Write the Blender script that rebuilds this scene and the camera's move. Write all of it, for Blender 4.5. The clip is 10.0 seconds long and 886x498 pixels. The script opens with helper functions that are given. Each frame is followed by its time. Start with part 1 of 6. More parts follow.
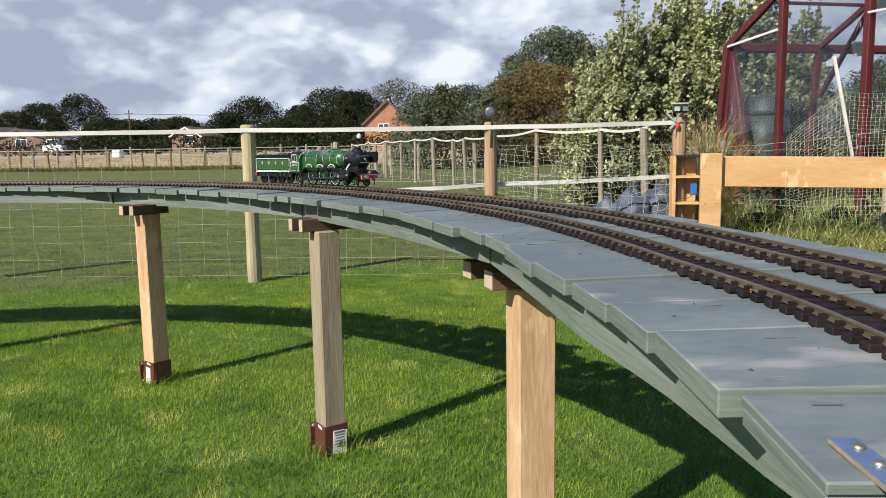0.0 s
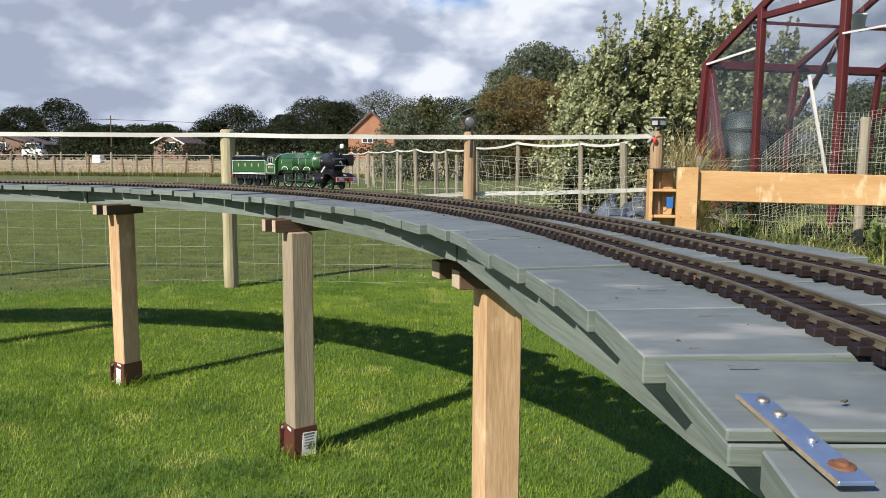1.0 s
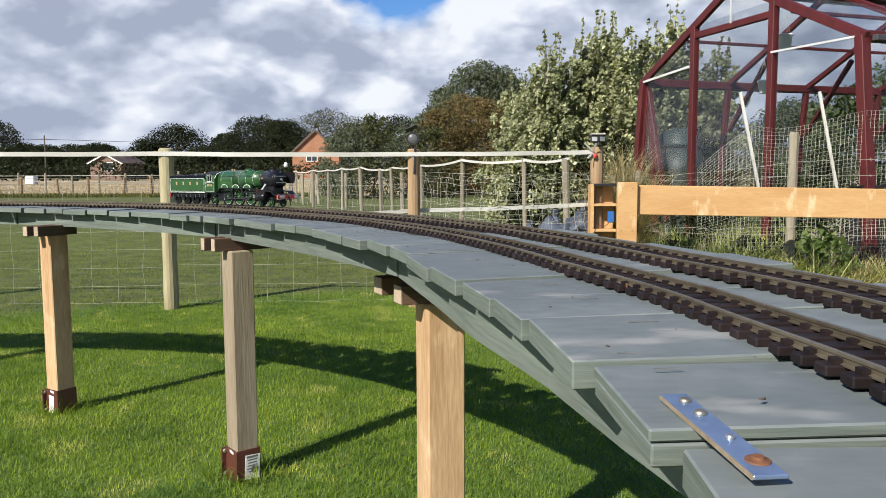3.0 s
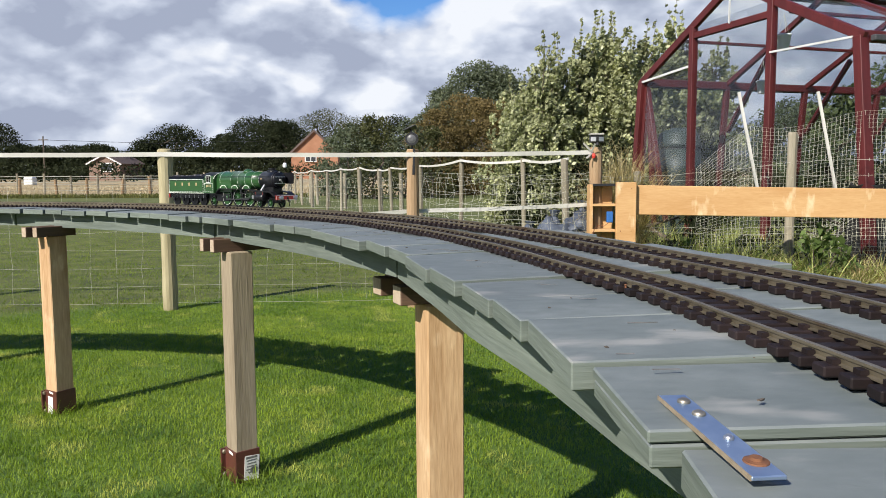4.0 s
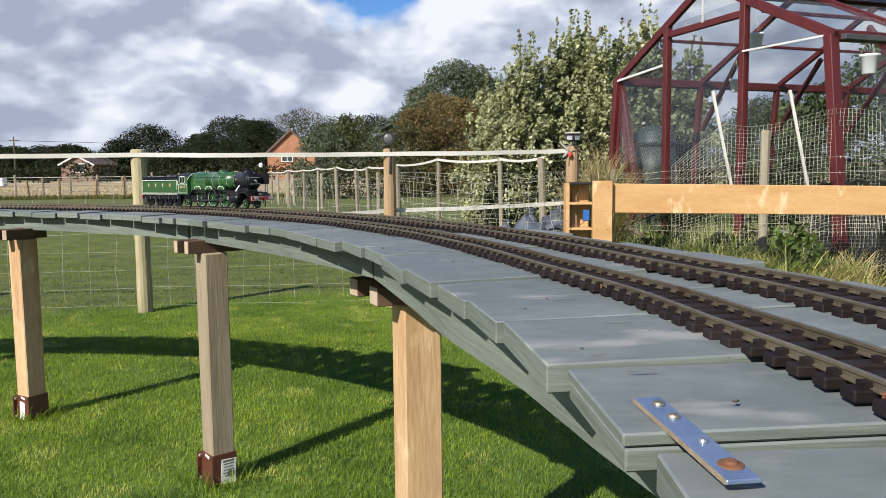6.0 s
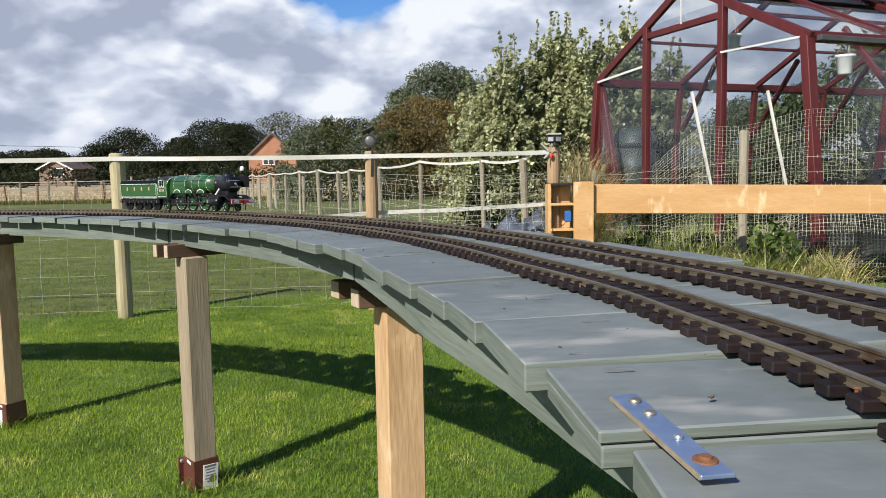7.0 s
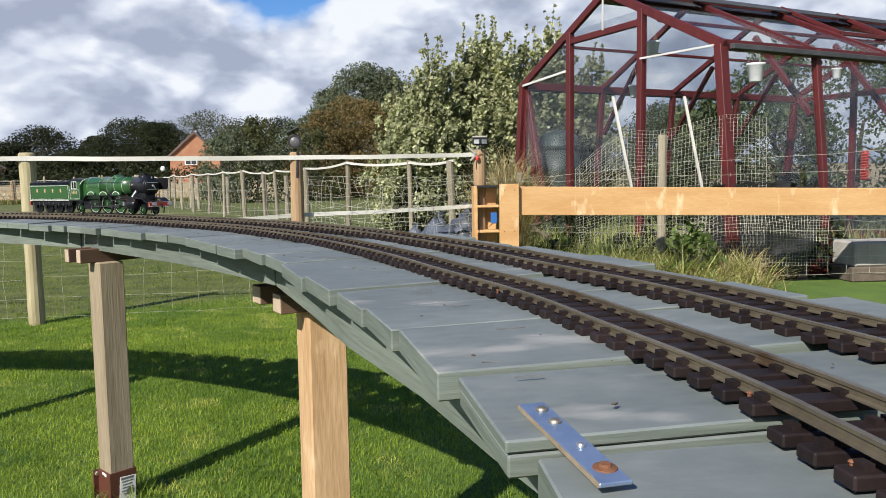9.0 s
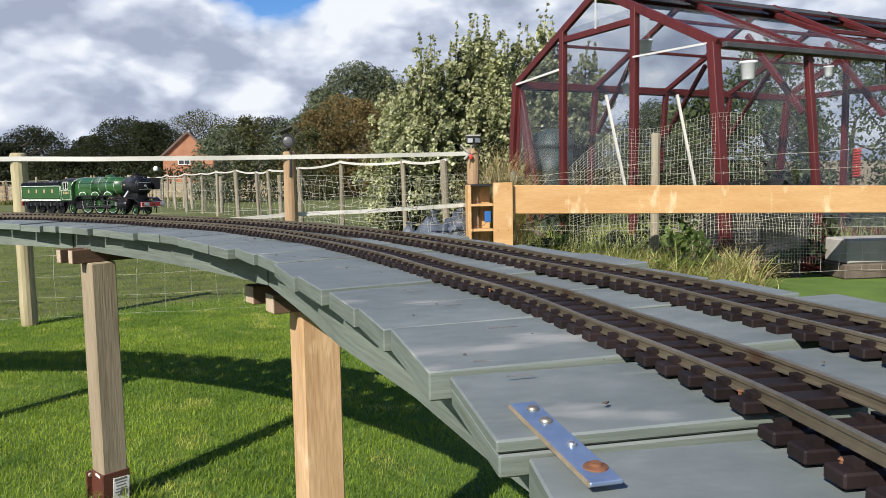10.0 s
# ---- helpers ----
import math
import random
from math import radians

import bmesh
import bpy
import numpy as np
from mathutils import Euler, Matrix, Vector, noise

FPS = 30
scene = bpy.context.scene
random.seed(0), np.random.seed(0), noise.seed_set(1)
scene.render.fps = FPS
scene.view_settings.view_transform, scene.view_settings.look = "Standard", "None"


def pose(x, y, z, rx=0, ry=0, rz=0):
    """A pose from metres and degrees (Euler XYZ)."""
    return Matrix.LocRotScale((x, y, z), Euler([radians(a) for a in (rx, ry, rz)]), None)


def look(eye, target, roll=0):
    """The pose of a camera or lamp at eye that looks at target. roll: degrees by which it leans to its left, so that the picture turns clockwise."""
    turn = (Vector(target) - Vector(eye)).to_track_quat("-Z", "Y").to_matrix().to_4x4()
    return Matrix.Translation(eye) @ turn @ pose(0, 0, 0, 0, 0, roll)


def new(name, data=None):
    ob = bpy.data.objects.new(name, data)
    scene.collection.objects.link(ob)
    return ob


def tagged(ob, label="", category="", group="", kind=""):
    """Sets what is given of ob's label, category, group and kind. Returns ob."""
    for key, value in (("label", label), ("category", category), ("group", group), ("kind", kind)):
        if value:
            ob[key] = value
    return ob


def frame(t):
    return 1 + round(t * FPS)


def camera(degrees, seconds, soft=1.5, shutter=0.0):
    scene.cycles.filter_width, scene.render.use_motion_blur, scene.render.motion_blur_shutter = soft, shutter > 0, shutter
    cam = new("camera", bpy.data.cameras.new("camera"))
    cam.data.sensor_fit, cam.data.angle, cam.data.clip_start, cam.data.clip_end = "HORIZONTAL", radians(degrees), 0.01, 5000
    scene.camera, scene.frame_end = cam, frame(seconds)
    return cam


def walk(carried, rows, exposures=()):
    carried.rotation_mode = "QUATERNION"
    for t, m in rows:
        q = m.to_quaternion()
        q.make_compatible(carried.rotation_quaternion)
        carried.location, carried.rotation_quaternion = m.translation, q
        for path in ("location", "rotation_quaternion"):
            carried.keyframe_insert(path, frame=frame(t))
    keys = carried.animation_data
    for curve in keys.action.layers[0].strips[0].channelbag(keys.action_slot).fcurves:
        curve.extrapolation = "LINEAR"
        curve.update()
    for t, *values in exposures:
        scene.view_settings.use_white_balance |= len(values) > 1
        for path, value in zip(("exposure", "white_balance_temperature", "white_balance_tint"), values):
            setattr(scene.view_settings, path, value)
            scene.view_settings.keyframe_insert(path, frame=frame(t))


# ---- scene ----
cam = camera(60.1, 10.0, soft=0.9)
PATH = [
    (0, (-0.02, -0.096, 0.882), (-0.239, 1.875, 0.621), -0.9),
    (0.5, (-0.002, -0.105, 0.87), (-0.191, 1.871, 0.618), -0.7),
    (1, (0.007, -0.108, 0.858), (-0.165, 1.871, 0.629), 0.3),
    (1.5, (0.011, -0.108, 0.855), (-0.135, 1.875, 0.644), 0.6),
    (2, (0.017, -0.109, 0.854), (-0.081, 1.879, 0.653), 0.2),
    (2.5, (0.017, -0.106, 0.853), (-0.021, 1.886, 0.668), -0.1),
    (4, (0.017, -0.107, 0.854), (-0.014, 1.884, 0.671), -0.3),
    (4.5, (0.017, -0.106, 0.853), (-0.008, 1.886, 0.67), -0.3),
    (5, (0.021, -0.108, 0.854), (0.009, 1.884, 0.67), -0.3),
    (5.5, (0.019, -0.104, 0.856), (0.028, 1.887, 0.669), -0.4),
    (7, (0.023, -0.101, 0.854), (0.094, 1.89, 0.673), -1.0),
    (7.5, (0.025, -0.1, 0.856), (0.139, 1.889, 0.678), -1.1),
    (8, (0.026, -0.098, 0.857), (0.198, 1.887, 0.685), -1.2),
    (8.5, (0.031, -0.103, 0.858), (0.262, 1.876, 0.683), -0.9),
    (9, (0.032, -0.102, 0.859), (0.289, 1.873, 0.678), -0.8),
    (9.5, (0.032, -0.098, 0.857), (0.298, 1.876, 0.669), -0.9),
    (10, (0.034, -0.101, 0.859), (0.306, 1.872, 0.675), -1.0),
]
walk(cam, [(t, look(eye, target, roll)) for t, eye, target, roll in PATH], [(0, 0.68), (10, 0.68)])

# ---- light ----
SKY_X, SKY_Y, SKY_Z = 1.3, 0.4, 0.2
SUN_EL, SUN_TRAVEL = 36.0, (0.60, 0.80)          # degrees; the way the light travels over the ground
world = bpy.data.worlds.new("sky")
scene.world = world
world.use_nodes = True
wn, wl = world.node_tree.nodes, world.node_tree.links
wn.clear()


def wnode(kind, **values):
    n = wn.new(kind)
    for key, value in values.items():
        n.inputs[key].default_value = value
    return n


def wmath(op, a, b=None, clamp=False):
    n = wn.new("ShaderNodeMath")
    n.operation, n.use_clamp = op, clamp
    for i, v in enumerate((a, b)):
        if v is None:
            continue
        if isinstance(v, (int, float)):
            n.inputs[i].default_value = v
        else:
            wl.new(v, n.inputs[i])
    return n.outputs[0]


def wramp(fac, stops):
    n = wn.new("ShaderNodeValToRGB")
    while len(n.color_ramp.elements) < len(stops):
        n.color_ramp.elements.new(0.5)
    for e, (p, c) in zip(n.color_ramp.elements, stops):
        e.position, e.color = p, (*c, 1)
    wl.new(fac, n.inputs[0])
    return n.outputs[0]


sky = wn.new("ShaderNodeTexSky")
sky.sky_type, sky.sun_disc = "NISHITA", False
sky.sun_elevation, sky.sun_rotation = radians(SUN_EL), math.atan2(-SUN_TRAVEL[0], -SUN_TRAVEL[1])
sky.air_density, sky.dust_density, sky.ozone_density = 1.0, 0.3, 3.5
coord = wn.new("ShaderNodeTexCoord")
split = wn.new("ShaderNodeSeparateXYZ")
wl.new(coord.outputs["Generated"], split.inputs[0])
# cumulus: billows lit from above, flattened towards the horizon, with blue between them


def wvec(op, a, b):
    n = wn.new("ShaderNodeVectorMath")
    n.operation = op
    for i, v in enumerate((a, b)):
        if isinstance(v, tuple):
            n.inputs[i].default_value = v
        else:
            wl.new(v, n.inputs[i])
    return n


def billows(at, scale, detail, rough):
    n = wnode("ShaderNodeTexNoise", Scale=scale, Detail=detail, Roughness=rough, Distortion=0.15)
    wl.new(at, n.inputs["Vector"])
    return n.outputs[0]


def lumps(at, scale):
    n = wnode("ShaderNodeTexVoronoi", Scale=scale)
    n.feature = "SMOOTH_F1"
    n.inputs["Smoothness"].default_value = 0.35
    wl.new(at, n.inputs["Vector"])
    return n.outputs["Distance"]


def heaped(at):
    """Height of the heaped cloud: lumps on lumps, their outlines frayed."""
    fray = wnode("ShaderNodeTexNoise", Scale=6.0, Detail=6.0, Roughness=0.55)
    wl.new(at, fray.inputs["Vector"])
    q = wvec("ADD", at, wvec("MULTIPLY", wvec("SUBTRACT", fray.outputs["Color"], (0.5, 0.5, 0.5)).outputs[0], (0.14, 0.14, 0.14)).outputs[0]).outputs[0]
    total = None
    for scale, share in ((3.4, 0.50), (8.0, 0.30), (18.0, 0.18), (40.0, 0.08)):
        h = wmath("MULTIPLY", wmath("SUBTRACT", 0.8, lumps(q, scale)), share)
        total = h if total is None else wmath("ADD", total, h)
    return total


aloft = wvec("ADD", wvec("MULTIPLY", coord.outputs["Generated"], (1.0, 1.0, 1.8)).outputs[0], (SKY_X, SKY_Y, SKY_Z)).outputs[0]
mass = billows(aloft, 2.6, 9.0, 0.47)
heap = heaped(aloft)
over = heaped(wvec("ADD", aloft, (-0.030, 0.0, 0.060)).outputs[0])
gap = wvec("DOT_PRODUCT", coord.outputs["Generated"], (-0.062, 0.955, 0.289)).outputs["Value"]
gap = wmath("MULTIPLY", wmath("SUBTRACT", gap, 0.9885), 110.0, True)
high = wmath("MULTIPLY", wmath("SUBTRACT", split.outputs[2], 0.30), 2.2, True)
thick = wmath("SUBTRACT", wmath("SUBTRACT", wmath("ADD", wmath("MULTIPLY", mass, 0.55), wmath("MULTIPLY", heap, 0.6)), wmath("MULTIPLY", gap, 0.46)), wmath("MINIMUM", high, 0.42))
cover = wramp(thick, [(0.20, (0, 0, 0)), (0.27, (0.6, 0.6, 0.6)), (0.34, (1, 1, 1))])
relief = wmath("ADD", wmath("MULTIPLY", wmath("SUBTRACT", heap, over), 1.9), wmath("MULTIPLY", mass, 0.95))
shade = wramp(relief, [(0.30, (0.40, 0.452, 0.59)), (0.47, (0.52, 0.58, 0.72)), (0.64, (0.71, 0.77, 0.90)), (0.82, (0.94, 0.975, 1.04))])
blue = wn.new("ShaderNodeBackground")
blue.inputs[1].default_value = 0.075
deep = wnode("ShaderNodeHueSaturation", Hue=0.512, Saturation=1.3, Value=1.12)
wl.new(sky.outputs[0], deep.inputs["Color"])
wl.new(deep.outputs[0], blue.inputs[0])
cloud = wn.new("ShaderNodeBackground")
cloud.inputs[1].default_value = 0.60
wl.new(shade, cloud.inputs[0])
mixed = wn.new("ShaderNodeMixShader")
wl.new(cover, mixed.inputs[0]); wl.new(blue.outputs[0], mixed.inputs[1]); wl.new(cloud.outputs[0], mixed.inputs[2])
sky_out = wn.new("ShaderNodeOutputWorld")
wl.new(mixed.outputs[0], sky_out.inputs[0])

sun = new("sun", bpy.data.lights.new("sun", "SUN"))
sun.data.energy, sun.data.angle, sun.data.color = 5.0, radians(0.5), (1.0, 0.94, 0.85)
sun.matrix_world = look((-SUN_TRAVEL[0] * 50, -SUN_TRAVEL[1] * 50, 50 * math.tan(radians(SUN_EL))), (0, 0, 0))


# ---- materials ----
def material(name, a, b, rough=0.7, metal=0.0, scale=8.0, fine=90.0, bump=0.15, stretch=(1, 1, 1), spots=None, spot_at=0.68, varied=0.0, coat=0.0,
             island=False, through_light=None, spot_stretch=None, gloss=0.5):
    """A surface between the colours a and b, in broad patches and in a fine grain that also makes the relief; spots: a third colour for stains."""
    m = bpy.data.materials.new(name)
    m.use_nodes = True
    n, l = m.node_tree.nodes, m.node_tree.links
    bsdf = n["Principled BSDF"]
    at, mapping = n.new("ShaderNodeTexCoord"), n.new("ShaderNodeMapping")
    mapping.inputs["Scale"].default_value = stretch
    l.new(at.outputs["Object"], mapping.inputs[0])
    info = n.new("ShaderNodeObjectInfo")
    offset = n.new("ShaderNodeVectorMath"); offset.operation = "ADD"
    far = n.new("ShaderNodeMath"); far.operation = "MULTIPLY"; far.inputs[1].default_value = 37.0
    l.new(info.outputs["Random"], far.inputs[0])
    l.new(mapping.outputs[0], offset.inputs[0]); l.new(far.outputs[0], offset.inputs[1])
    broad, grain = n.new("ShaderNodeTexNoise"), n.new("ShaderNodeTexNoise")
    broad.inputs["Scale"].default_value, broad.inputs["Detail"].default_value = scale, 5
    grain.inputs["Scale"].default_value, grain.inputs["Detail"].default_value = fine, 4
    for t in (broad, grain):
        l.new(offset.outputs[0], t.inputs["Vector"])
    both = n.new("ShaderNodeMath"); both.operation = "MULTIPLY_ADD"; both.inputs[1].default_value = 0.45
    l.new(grain.outputs[0], both.inputs[0])
    lower = n.new("ShaderNodeMath"); lower.operation = "MULTIPLY_ADD"; lower.inputs[1].default_value, lower.inputs[2].default_value = 0.75, -0.06
    l.new(broad.outputs[0], lower.inputs[0]); l.new(lower.outputs[0], both.inputs[2])
    ramp = n.new("ShaderNodeValToRGB")
    e = ramp.color_ramp.elements
    e[0].position, e[0].color, e[1].position, e[1].color = 0.36, (*a, 1), 0.72, (*b, 1)
    l.new(both.outputs[0], ramp.inputs[0])
    colour = ramp.outputs[0]
    if spots:
        mark = n.new("ShaderNodeTexNoise")
        mark.inputs["Scale"].default_value, mark.inputs["Detail"].default_value = scale * 2.3, 6
        if spot_stretch:
            other = n.new("ShaderNodeMapping")
            other.inputs["Scale"].default_value = spot_stretch
            l.new(at.outputs["Object"], other.inputs[0]); l.new(other.outputs[0], mark.inputs["Vector"])
        else:
            l.new(offset.outputs[0], mark.inputs["Vector"])
        edge = n.new("ShaderNodeValToRGB")
        edge.color_ramp.elements[0].position, edge.color_ramp.elements[1].position = spot_at - 0.05, spot_at + 0.05
        l.new(mark.outputs[0], edge.inputs[0])
        mix = n.new("ShaderNodeMix"); mix.data_type = "RGBA"
        l.new(edge.outputs[0], mix.inputs[0]); l.new(colour, mix.inputs[6]); mix.inputs[7].default_value = (*spots, 1)
        colour = mix.outputs[2]
    if varied:
        hsv = n.new("ShaderNodeHueSaturation")
        v = n.new("ShaderNodeMath"); v.operation = "MULTIPLY_ADD"
        v.inputs[1].default_value, v.inputs[2].default_value = 2 * varied, 1 - varied
        if island:
            geo = n.new("ShaderNodeNewGeometry")
            l.new(geo.outputs["Random Per Island"], v.inputs[0])
        else:
            l.new(info.outputs["Random"], v.inputs[0])
        l.new(v.outputs[0], hsv.inputs["Value"]); l.new(colour, hsv.inputs["Color"])
        colour = hsv.outputs[0]
    l.new(colour, bsdf.inputs["Base Color"])
    bsdf.inputs["Roughness"].default_value, bsdf.inputs["Metallic"].default_value = rough, metal
    bsdf.inputs["Coat Weight"].default_value = coat
    bsdf.inputs["Specular IOR Level"].default_value = gloss
    if bump:
        bumped = n.new("ShaderNodeBump")
        bumped.inputs["Strength"].default_value, bumped.inputs["Distance"].default_value = bump, 0.002
        l.new(both.outputs[0], bumped.inputs["Height"]); l.new(bumped.outputs[0], bsdf.inputs["Normal"])
    if through_light:
        thin = n.new("ShaderNodeBsdfTranslucent")
        tint = n.new("ShaderNodeMix"); tint.data_type = "RGBA"; tint.blend_type = "MULTIPLY"; tint.inputs[0].default_value = 1.0
        l.new(colour, tint.inputs[6]); tint.inputs[7].default_value = (1.6, 1.7, 0.9, 1)
        l.new(tint.outputs[2], thin.inputs[0])
        add = n.new("ShaderNodeMixShader"); add.inputs[0].default_value = through_light
        l.new(bsdf.outputs[0], add.inputs[1]); l.new(thin.outputs[0], add.inputs[2])
        l.new(add.outputs[0], n["Material Output"].inputs[0])
    return m


def glass(name, tint=(0.985, 0.992, 0.99), rough=0.02, share=0.05):
    """Thin pane: mostly clear, with a glossy face."""
    m = bpy.data.materials.new(name)
    m.use_nodes = True
    n, l = m.node_tree.nodes, m.node_tree.links
    n.remove(n["Principled BSDF"])
    clear, gloss, mix, fresnel = (n.new("ShaderNodeBsdfTransparent"), n.new("ShaderNodeBsdfGlossy"), n.new("ShaderNodeMixShader"), n.new("ShaderNodeFresnel"))
    clear.inputs[0].default_value, gloss.inputs["Roughness"].default_value = (*tint, 1), rough
    fresnel.inputs[0].default_value = 1.3
    lift = n.new("ShaderNodeMath"); lift.operation = "MULTIPLY"; lift.inputs[1].default_value = share
    l.new(fresnel.outputs[0], lift.inputs[0]); l.new(lift.outputs[0], mix.inputs[0])
    l.new(clear.outputs[0], mix.inputs[1]); l.new(gloss.outputs[0], mix.inputs[2])
    l.new(mix.outputs[0], n["Material Output"].inputs[0])
    return m


